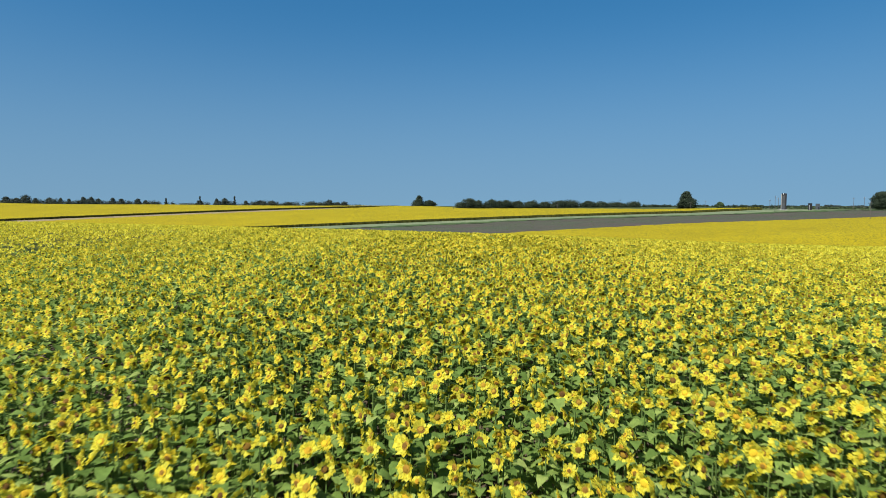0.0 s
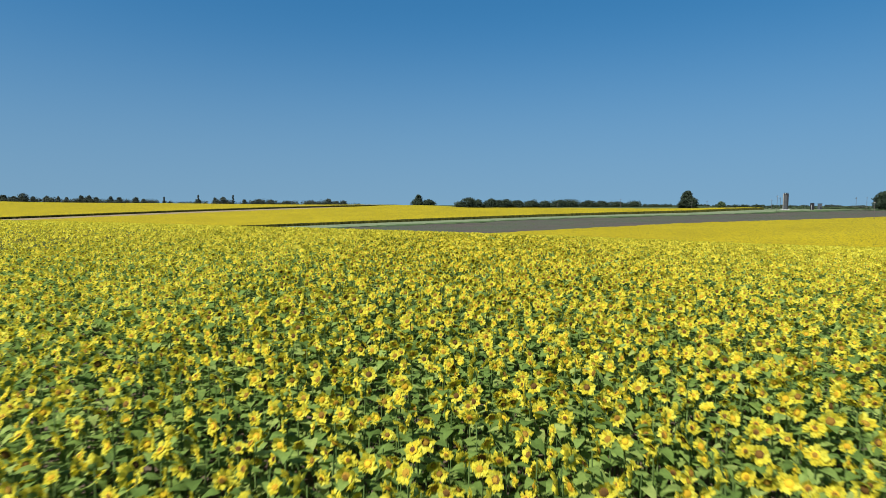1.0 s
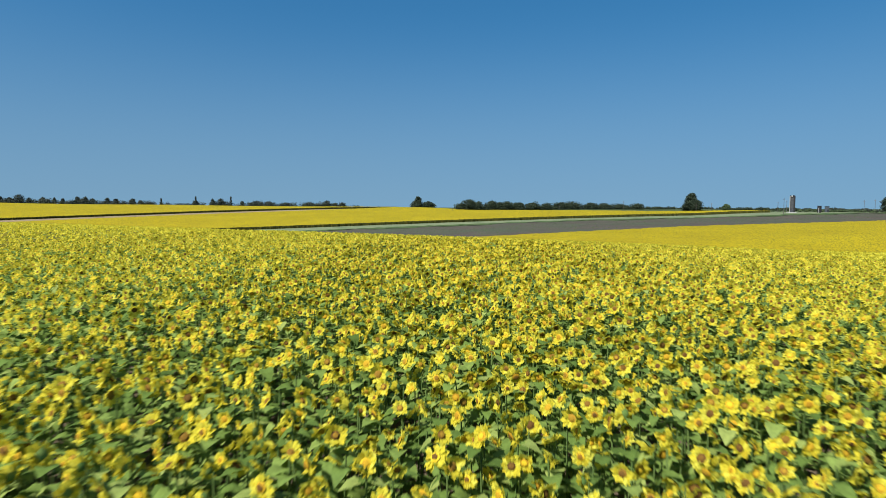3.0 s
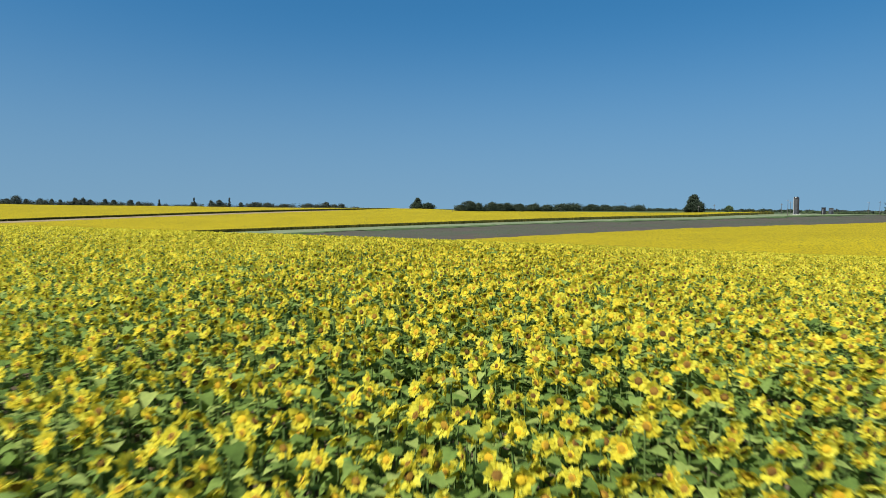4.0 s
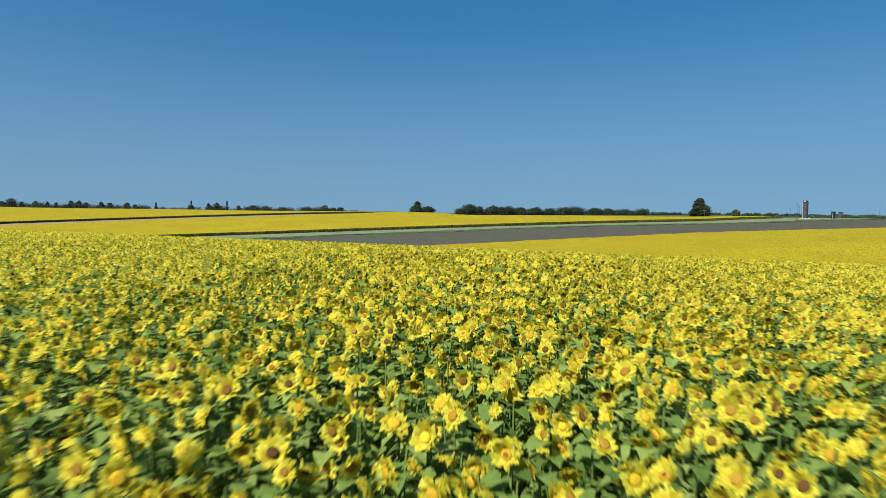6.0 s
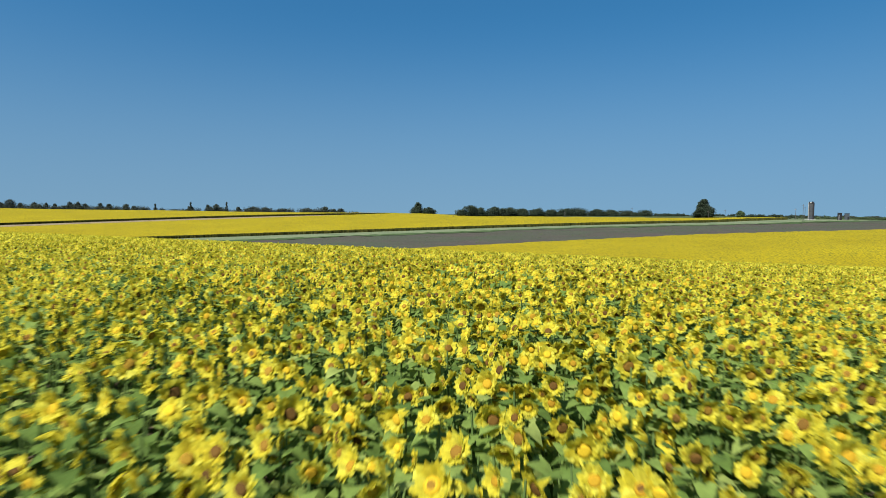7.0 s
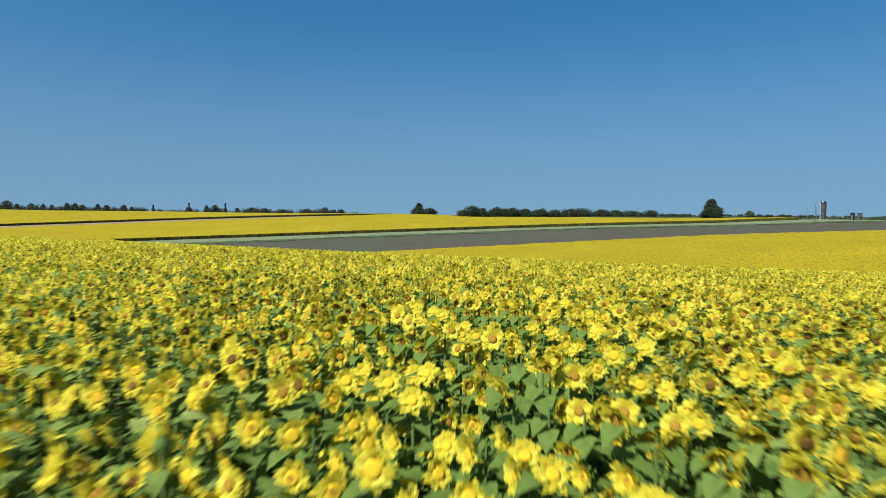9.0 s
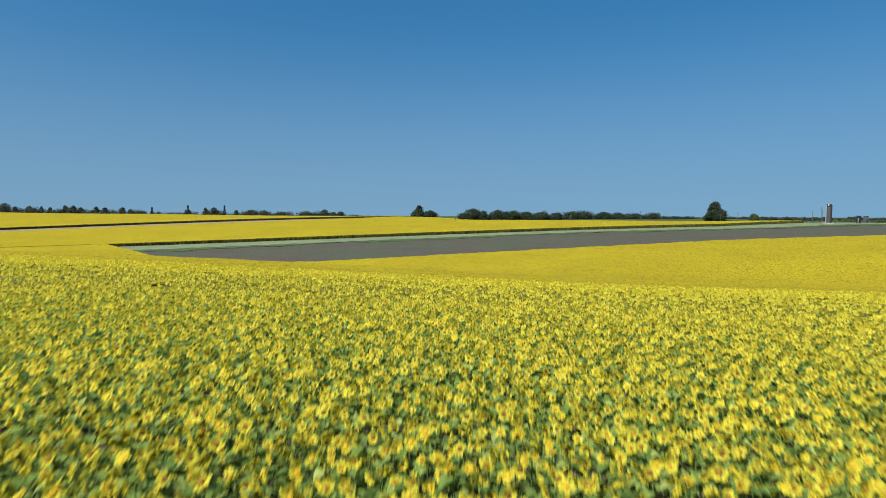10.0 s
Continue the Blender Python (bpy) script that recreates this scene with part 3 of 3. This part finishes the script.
def sunflower(k):
    rng = random.Random(300 + k)
    root = tagged(new("sunflower"), "blooming sunflower with yellow petals and broad green leaves", "sunflower", "sunflowers in the field")
    part("stem", bm_of(stem_shape(6)), stem_mat, root)
    for z, a, size, tilt in leaf_places(0, rng):
        m = pose(0, 0, z, 0, 0, math.degrees(a)) @ pose(0.07, 0, 0.05, 0, tilt, 0)
        part("leaf", bm_of(leaf_shape(size, size * 0.47, size * 0.38, True, stalk=True)), leaf_mat, root, at=m, smooth=True)
    heads = [(HEAD_YAW + rng.gauss(0, 45), rng.gauss(HEAD_NOD, 22), 0.0, 1.0)]
    if k % 5 < 2:
        heads.append((HEAD_YAW + rng.gauss(0, 70), rng.gauss(HEAD_NOD + 8, 22), rng.uniform(0.06, 0.3), rng.uniform(0.65, 0.95)))
    for heading, nod, drop, size in heads:
        out = 0.17 if drop else 0.03
        m = pose(out * math.cos(radians(heading)), out * math.sin(radians(heading)), 1.62 - drop, 0, 0, heading)
        if drop:
            part("branch", bm_of(branch), stem_mat, root, at=pose(0, 0, 1.62 - drop, 0, 0, heading))
        head = part("flower_head", bm_of(dome(6, 0.05, -0.035, 4, True)), calyx_mat, root, "green calyx behind the petals", m @ pose(0 if drop else 0.04, 0, 0, 0, nod, 0) @ Matrix.Scale(size, 4))
        part("petals", bm_of(head_petals(rng)), petal_mat, head, "bright yellow petals", None, True)
        radius, outer, inner = bloom(rng)
        tint = {(2, 2): "ripe brown seed disc", (5, 5): "golden seed disc full of pollen", (5, 2): "brown seed disc with an orange outer ring"}[(outer, inner)]
        disc = part("disc", bm_of(seed_disc(10, radius, 0.026, outer, inner), True), disc_mat, head, tint, pose(0, 0, 0.010), True)
        disc.data.materials.append(pollen_mat)
    return root


patterns = [sunflower(k) for k in range(12)]
for j, i in enumerate(np.nonzero(single)[0]):
    spot = pose(px[i], py[i], pz[i], 0, 0, random.Random(int(i)).gauss(0, 22)) @ Matrix.Scale(psize[i], 4)
    if j < len(patterns):
        patterns[j].matrix_basis = spot
    else:
        copy_thing(patterns[j % len(patterns)], spot)


# weed tufts on the fallow field
tuft_root = tagged(new("weed_tufts"), "scattered low green weeds on fallow soil", "weeds", kind="stuff")
for name, mat, count, seed in (("green_tufts", margin_mat, 900, 91),):
    rng = np.random.default_rng(seed)
    tx = rng.uniform(-150, 260, count)
    tf = rng.random(count) ** 0.8
    ty = (edge_a(tx) + 2) * (1 - tf) + edge_b(tx) * tf
    tz = land(tx, ty)
    th, tw, ta = rng.uniform(0.1, 0.28, count), rng.uniform(0.15, 0.4, count), rng.uniform(-0.7, 0.7, count)
    tufts = np.stack([
        np.stack([tx - tw * np.cos(ta), ty - tw * np.sin(ta), tz], -1), np.stack([tx + tw * np.cos(ta), ty + tw * np.sin(ta), tz], -1),
        np.stack([tx + tw * 1.1 * np.cos(ta), ty, tz + th * 0.8], -1), np.stack([tx, ty + 0.3, tz + th], -1), np.stack([tx - tw * 1.1 * np.cos(ta), ty, tz + th * 0.7], -1)], 1)
    me = mesh_from(name, tufts.reshape(-1, 3), np.arange(count * 5), np.full(count, 5))
    me.materials.append(mat)
    new(name, me).parent = tuft_root

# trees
# distance haze is mixed into these leaf tones: greyer and lighter than TREE_STOPS
haze_grey_stops = [(0.0, (0.032, 0.042, 0.034)), (0.5, (0.044, 0.056, 0.045)), (1.0, (0.058, 0.070, 0.052))]
bark_mat = plant_material("bark", [(0.0, (0.06, 0.045, 0.032)), (1.0, (0.10, 0.08, 0.06))], 0.9, 0.1, 0.0, grain=6.0)
TREE_STOPS = [(0.0, (0.022, 0.033, 0.022)), (0.5, (0.031, 0.045, 0.028)), (1.0, (0.042, 0.057, 0.034))]
PALE_STOPS = [(0.0, (0.036, 0.06, 0.026)), (0.5, (0.05, 0.08, 0.033)), (1.0, (0.07, 0.10, 0.042))]
foliage_mat = plant_material("tree_foliage", TREE_STOPS, 0.8, 0.06, 0.1, grain=1.5)
treeline_mat = plant_material("haze_toned_foliage", haze_grey_stops, 0.85, 0.05, 0.1, grain=1.0)
pale_foliage_mat = plant_material("young_foliage", PALE_STOPS, 0.7, 0.2, 0.2, grain=1.5)


def leaf_cloud(rng, blobs, count, size):
    """Leafy twigs as small bent quads in and on the blobs (x, y, z, rx, rz)."""
    b = np.array(blobs)
    vol = b[:, 3] ** 2 * b[:, 4]
    k = rng.choice(len(b), count, p=vol / vol.sum())
    d = rng.standard_normal((count, 3))
    d /= np.linalg.norm(d, axis=1)[:, None]
    rad = rng.random(count) ** 0.4 * (1 + 0.12 * rng.standard_normal(count))
    p = b[k, :3] + d * rad[:, None] * np.stack([b[k, 3], b[k, 3], b[k, 4]], -1)
    u = rng.standard_normal((count, 3))
    u /= np.linalg.norm(u, axis=1)[:, None]
    w = np.cross(u, d + 0.6 * rng.standard_normal((count, 3)))
    w /= np.linalg.norm(w, axis=1)[:, None] + 1e-6
    s = (size * rng.uniform(0.5, 1.05, count))[:, None]
    q = np.stack([p - u * s, p + w * s * 0.85 - d * s * 0.2, p + u * s, p - w * s * 0.85 - d * s * 0.2], 1)
    return q.reshape(-1, 3)


def limb(bm, a, b, r0, r1, sides=6):
    a, b = Vector(a), Vector(b)
    q = (b - a).to_track_quat("Z", "Y")
    ra = [bm.verts.new(a + q @ Vector((r0 * math.cos(2 * math.pi * i / sides), r0 * math.sin(2 * math.pi * i / sides), 0))) for i in range(sides)]
    rb = [bm.verts.new(b + q @ Vector((r1 * math.cos(2 * math.pi * i / sides), r1 * math.sin(2 * math.pi * i / sides), 0))) for i in range(sides)]
    for i in range(sides):
        j = (i + 1) % sides
        bm.faces.new((ra[i], ra[j], rb[j], rb[i]))


def tree(x, y, height, width, shape="round", seed=0, label="", mat=None, count=900, leaf=0.4, group="", low=0.06):
    rng = np.random.default_rng(1000 + seed)
    root = tagged(new("tree"), label or "dark green broadleaf tree on the skyline", "tree", group)
    root.matrix_basis = pose(x, y, float(land(x, y)) - 0.05)
    bm = bmesh.new()
    rt = max(0.06, height * 0.022)
    top = (rng.normal(0, 0.02) * height, rng.normal(0, 0.02) * height, height * 0.75)
    limb(bm, (0, 0, 0), (top[0] * 0.4, top[1] * 0.4, height * 0.35), rt, rt * 0.75)
    limb(bm, (top[0] * 0.4, top[1] * 0.4, height * 0.35), top, rt * 0.75, rt * 0.2)
    blobs = []
    n = 16 if shape != "spire" else 9
    for i in range(n):
        f = (i + 0.5) / n
        z = height * (low + 0.08 + (0.80 - low) * f)
        if shape == "cone":
            reach = width * 0.5 * (1.05 - 0.72 * f) * rng.uniform(0.75, 1.1)
        elif shape == "spire":
            reach = width * 0.45 * (1 - 0.75 * f)
        else:
            reach = width * 0.5 * math.sqrt(max(0.05, 1 - (1.9 * f - 0.85) ** 2)) * rng.uniform(0.7, 1.1)
        a = 2.4 * i + rng.uniform(-0.4, 0.4)
        r = max(width * 0.13, reach * rng.uniform(0.42, 0.6))
        e = max(0.0, reach - r)
        tip = (e * math.cos(a), e * math.sin(a), z)
        blobs.append((*tip, r, r * rng.uniform(0.6, 0.9)))
        limb(bm, (0, 0, max(height * 0.08, z - 0.4 * e - 0.1 * height)), tip, rt * 0.35, rt * 0.1, 4)
    if shape == "round":
        blobs.append((0, 0, height * 0.8, width * 0.26, height * 0.17))
    else:
        blobs.append((0, 0, height * 0.88, width * 0.13, height * 0.12))
    part("trunk", bm, bark_mat, root)
    v = leaf_cloud(rng, blobs, int(count * 3.2), leaf * 1.05)
    v[:, 2] = np.maximum(v[:, 2], 0.05)
    me = mesh_from("crown", v, np.arange(len(v)), np.full(len(v) // 4, 4))
    me.materials.append(mat or foliage_mat)
    new("crown", me).parent = root
    return root


def hedge(name, label, pts, height, depth, seed, mat, density=1.0, leaf=0.5):
    """A ragged belt of shrubs and far trees along a line of (x, y, height factor)."""
    rng = np.random.default_rng(seed)
    root = tagged(new(name), label, "hedge", kind="stuff")
    pts = np.array(pts, float)
    seg = np.r_[0, np.cumsum(np.hypot(np.diff(pts[:, 0]), np.diff(pts[:, 1])))]
    n = int(seg[-1] * 0.6)
    s = np.sort(rng.uniform(0, seg[-1], n))
    bx, by, bh = (np.interp(s, seg, pts[:, i]) for i in range(3))
    by = by + rng.normal(0, depth, n)
    h = height * bh * np.clip(0.85 + 0.22 * wobble(bx, 0 * bx, 9.0, seed) + rng.normal(0, 0.1, n), 0.5, 1.2)
    blobs = np.stack([bx, by, land(bx, by) + h * 0.45, np.maximum(1.4, h * rng.uniform(0.45, 0.8, n)), h * 0.55], -1)
    v = leaf_cloud(rng, blobs, int(n * 46 * density), leaf * 1.3)
    v[:, 2] = np.maximum(v[:, 2], np.repeat(land(v[::4, 0], v[::4, 1]), 4) + 0.02)
    me = mesh_from("foliage", v, np.arange(len(v)), np.full(len(v) // 4, 4))
    me.materials.append(mat)
    new("foliage", me).parent = root
    return root


tree(148.0, 470, 14.3, 19.5, "cone", 1, "tall dark green tree with a broad pointed crown", count=4200, leaf=0.4)
tree(166.2, 453, 6.2, 7.4, "round", 2, "small rounded green tree beside the field", pale_foliage_mat, 700, 0.32)
tree(265.5, 432, 13.4, 14.5, "round", 3, "large dark green tree at the field's edge", count=3200, leaf=0.42)
tree(-70.5, 585, 12.0, 17.0, "cone", 4, "dark broad tree standing behind the sunflowers", count=2200, leaf=0.42, low=0.0)
tree(-60.5, 587, 7.0, 16.0, "round", 5, "low spreading shrub tree on the skyline", count=1100, leaf=0.5, low=0.0)
tree(199.5, 429, 3.0, 4.0, "round", 6, "dark shrub growing at the silo's foot", count=400, leaf=0.3, low=0.0)

# grove behind the middle field: x, y, height, width
GROVE = [(-25.0, 505, 6.6, 12), (-18.6, 505, 10.2, 17), (-10.5, 505, 8.4, 12), (0.2, 505, 8.9, 15), (7.0, 507, 7.6, 12), (12.5, 508, 8.3, 13), (23.2, 513, 7.2, 14),
         (34.6, 519, 6.6, 14), (46.3, 525, 6.2, 14), (58.1, 531, 6.5, 14), (71.3, 538, 5.7, 15), (86.7, 546, 6.4, 15), (100.4, 552, 5.3, 15), (114.9, 559, 5.0, 15), (131.9, 567, 6.0, 16)]
for i, (x, y, h, wd) in enumerate(GROVE):
    tree(x, y, h, wd, "round", 20 + i, "rounded dark green tree in a low grove", count=900, leaf=0.42, group="trees of the grove", low=0.0)
hedge("hedgerow", "dark green hedgerow behind the middle sunflower field", [(-24, 508, 0.75), (0, 510, 1.0), (20, 515, 1.0), (58, 534, 0.98), (96, 554, 0.9), (132, 570, 0.8), (150, 580, 0.42), (200, 600, 0.35)], 6.6, 1.2, 61, foliage_mat, 3.2, 0.36)

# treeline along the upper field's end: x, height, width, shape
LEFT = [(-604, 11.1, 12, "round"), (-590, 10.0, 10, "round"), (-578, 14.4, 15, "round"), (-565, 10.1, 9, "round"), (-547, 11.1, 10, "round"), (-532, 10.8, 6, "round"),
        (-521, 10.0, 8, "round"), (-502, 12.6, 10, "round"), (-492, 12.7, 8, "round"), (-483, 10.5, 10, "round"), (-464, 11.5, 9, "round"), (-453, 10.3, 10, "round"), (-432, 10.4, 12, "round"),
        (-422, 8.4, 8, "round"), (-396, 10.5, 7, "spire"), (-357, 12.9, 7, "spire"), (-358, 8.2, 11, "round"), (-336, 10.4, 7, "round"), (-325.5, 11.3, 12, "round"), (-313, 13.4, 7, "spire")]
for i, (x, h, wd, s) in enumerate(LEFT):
    tree(x, 704 if x < -360 else 712, h, wd, s, 50 + i, "tree in a long treeline, its foliage greyed for distance haze", treeline_mat, count=560, leaf=0.5, group="trees of the far treeline", low=0.0)
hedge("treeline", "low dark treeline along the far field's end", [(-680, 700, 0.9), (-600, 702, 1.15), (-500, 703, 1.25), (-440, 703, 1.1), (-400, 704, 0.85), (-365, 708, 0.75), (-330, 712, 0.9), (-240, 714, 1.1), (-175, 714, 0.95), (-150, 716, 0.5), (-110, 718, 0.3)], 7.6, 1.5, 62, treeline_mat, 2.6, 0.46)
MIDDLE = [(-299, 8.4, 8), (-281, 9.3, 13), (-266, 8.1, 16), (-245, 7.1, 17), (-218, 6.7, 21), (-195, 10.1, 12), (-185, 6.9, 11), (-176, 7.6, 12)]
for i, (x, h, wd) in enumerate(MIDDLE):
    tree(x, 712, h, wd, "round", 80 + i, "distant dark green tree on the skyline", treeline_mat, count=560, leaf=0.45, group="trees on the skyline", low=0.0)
hedge("far_woods", "low far woods along the horizon", [(140, 560, 0.42), (200, 570, 0.45), (232, 572, 0.5), (262, 575, 0.68), (290, 580, 0.6), (320, 580, 0.42), (420, 570, 0.45)], 6.6, 3, 63, foliage_mat, 2.6, 0.38)
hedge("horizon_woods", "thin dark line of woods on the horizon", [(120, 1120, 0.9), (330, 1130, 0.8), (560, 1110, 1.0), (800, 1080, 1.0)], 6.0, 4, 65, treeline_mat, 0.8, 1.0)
hedge("roadside_scrub", "low green scrub along the field's far verge", [(150, 480, 0.6), (190, 450, 0.7), (222, 452, 0.9), (270, 462, 1.0), (330, 470, 0.8)], 2.2, 1.0, 64, pale_foliage_mat, 0.8, 0.35)

# old stave silo
concrete_mat = soil_material("weathered_concrete", [(0.3, (0.040, 0.046, 0.054)), (0.5, (0.056, 0.061, 0.067)), (0.7, (0.066, 0.066, 0.062))], 0.5, 4.0, 0.02)
rust_mat = soil_material("rusty_sheet", [(0.3, (0.016, 0.018, 0.023)), (0.6, (0.027, 0.027, 0.029))], 0.8, 5.0, 0.01)
white_mat = soil_material("chalky_white_paint", [(0.3, (0.36, 0.36, 0.35)), (0.7, (0.5, 0.5, 0.48))], 0.7, 5.0, 0.01)
pipe_mat = soil_material("galvanised_pipe", [(0.3, (0.19, 0.195, 0.20)), (0.7, (0.26, 0.26, 0.255))], 0.7, 5.0, 0.01)
wood_mat = soil_material("weathered_pole_wood", [(0.3, (0.065, 0.06, 0.055)), (0.7, (0.10, 0.092, 0.085))], 2.0, 14.0, 0.01)
grey_mat = soil_material("grey_sheet_metal", [(0.3, (0.05, 0.06, 0.072)), (0.7, (0.075, 0.085, 0.095))], 0.9, 6.0, 0.01)


def tube(bm, r, z0, z1, sides=32, thick=0.0, a0=0.0, a1=2 * math.pi, cx=0.0, cy=0.0):
    """A wall standing on an arc, with a thickness."""
    full = abs(a1 - a0 - 2 * math.pi) < 1e-6
    n = sides if full else sides + 1
    ring = lambda rr, z: [bm.verts.new((cx + rr * math.cos(a0 + (a1 - a0) * i / sides), cy + rr * math.sin(a0 + (a1 - a0) * i / sides), z)) for i in range(n)]
    o0, o1, i0, i1 = ring(r, z0), ring(r, z1), ring(r - thick, z0), ring(r - thick, z1)
    for i in range(sides):
        j = (i + 1) % n
        bm.faces.new((o0[i], o0[j], o1[j], o1[i]))
        bm.faces.new((i0[j], i0[i], i1[i], i1[j]))
        bm.faces.new((o1[i], o1[j], i1[j], i1[i]))
        bm.faces.new((o0[j], o0[i], i0[i], i0[j]))
    if not full:
        bm.faces.new((o0[0], o1[0], i1[0], i0[0]))
        bm.faces.new((o0[-1], i0[-1], i1[-1], o1[-1]))


def box(bm, x0, x1, y0, y1, z0, z1, bevel=0.0):
    r = bmesh.ops.create_cube(bm, size=1.0)
    bmesh.ops.transform(bm, verts=r["verts"], matrix=Matrix.LocRotScale(((x0 + x1) / 2, (y0 + y1) / 2, (z0 + z1) / 2), None, (x1 - x0, y1 - y0, z1 - z0)))
    if bevel:
        bmesh.ops.bevel(bm, geom=list({e for v in r["verts"] for e in v.link_edges}), offset=bevel, segments=1, affect="EDGES")


def silo(x, y):
    root = tagged(new("silo"), "old roofless concrete stave silo with a broken rim", "silo")
    root.matrix_basis = pose(x, y, float(land(x, y)) - 0.1)
    bm = bmesh.new()
    tube(bm, 1.4, 0.0, 10.6, 40, 0.2)
    part("barrel", bm, concrete_mat, root)
    for z in np.arange(0.6, 10.0, 0.75):
        bm = bmesh.new()
        tube(bm, 1.43, z, z + 0.06, 40, 0.04)
        part("hoop", bm, rust_mat, root, "rusty iron hoop")
    bm = bmesh.new()
    tube(bm, 1.44, 10.05, 10.65, 40, 0.03)
    part("rim_band", bm, rust_mat, root, "dark tarred band below the rim")
    for k, (a0, a1, h) in enumerate(((2.9, 3.5, 1.0), (3.8, 4.2, 0.8), (4.5, 4.85, 1.1), (5.1, 5.5, 0.9), (5.8, 6.3, 1.0), (0.6, 1.3, 0.8), (1.6, 2.2, 0.6))):
        bm = bmesh.new()
        tube(bm, 1.4, 10.6, 10.6 + h, 8, 0.18, a0, a1)
        part("rim_stave", bm, white_mat if k == 1 else rust_mat, root, "pale stave" if k == 1 else "")
    # the chute's dark colour also supplies the shade on the silo's right side
    bm = bmesh.new()
    tube(bm, 0.5, 0.3, 10.9, 14, 0.05, -2.9, 1.1, 0.55, -1.45)
    part("chute", bm, rust_mat, root, "rusty unloading chute, darkened for the silo's shaded side")
    bm = bmesh.new()
    tube(bm, 0.24, 0.3, 11.0, 14, 0.04, 0.0, 2 * math.pi, -1.72, -0.2)
    part("fill_pipe", bm, pipe_mat, root, "pale fill pipe up the side")
    bm = bmesh.new()
    box(bm, -2.9, 1.9, -2.2, 2.0, -0.2, 0.4, 0.05)
    part("base_slab", bm, white_mat, root, "pale concrete slab")
    return root


silo(197.5, 424.0)


def shed(x, y, w, d, h, mat, label, side_mat):
    root = tagged(new("shed"), label, "shed")
    root.matrix_basis = pose(x, y, float(land(x, y)) - 0.1, 0, 0, 12)
    bm = bmesh.new()
    box(bm, -w / 2, w / 2, -d / 2, d / 2, 0, h, 0.03)
    part("wall", bm, mat, root)
    bm = bmesh.new()
    box(bm, -w / 2 - 0.3, -w / 2 - 0.01, -d / 2 + 0.1, -d / 2 + 0.4, 0, h * 0.75, 0.02)
    part("corner_post", bm, side_mat, root, "narrow pale corner post")
    bm = bmesh.new()
    box(bm, -w / 2 - 0.15, w / 2 + 0.15, -d / 2 - 0.15, d / 2 + 0.15, h + 0.005, h + 0.12, 0.03)
    part("roof", bm, rust_mat, root)
    bm = bmesh.new()
    box(bm, -0.5, 0.5, -d / 2 - 0.06, -d / 2 - 0.005, 0.1, 2.1, 0.01)
    part("door", bm, rust_mat, root)
    return root


shed(215.4, 425.5, 1.7, 1.8, 4.6, rust_mat, "narrow dark metal shed with a pale side post", pipe_mat)
shed(228.4, 441.0, 1.9, 2.0, 4.2, grey_mat, "small grey metal shed beside the verge", grey_mat)


def utility_pole(x, y, h, arm=True):
    root = tagged(new("utility_pole"), "weathered wooden utility pole beside the fields", "utility pole", "utility poles")
    root.matrix_basis = pose(x, y, float(land(x, y)) - 0.3, 0, 0, 20)
    bm = bmesh.new()
    limb(bm, (0, 0, 0), (0.03, 0, h + 0.3), 0.14, 0.09, 8)
    part("pole", bm, wood_mat, root)
    if arm:
        bm = bmesh.new()
        box(bm, -0.9, 0.9, 0.10, 0.22, h - 0.55, h - 0.41, 0.01)
        part("crossarm", bm, wood_mat, root)
        for k in (-0.8, 0.0, 0.8):
            bm = bmesh.new()
            limb(bm, (k, 0.16, h - 0.405), (k, 0.16, h - 0.2), 0.05, 0.035, 6)
            part("insulator", bm, white_mat, root)
    return root


for d, w, h in ((480, 0.2095, 8.4), (490, 0.1085, 5.2), (450, 0.345, 7.0), (430, 0.4445, 7.2), (402, 0.4525, 10.4), (428, 0.4575, 8.4), (430, 0.572, 8.6), (430, 0.588, 9.0), (302, 0.598, 10.2),
                (455, 0.3215, 6.2), (482, -0.063, 4.2), (556, -0.134, 4.6)):
    utility_pole(w * d, d, h)
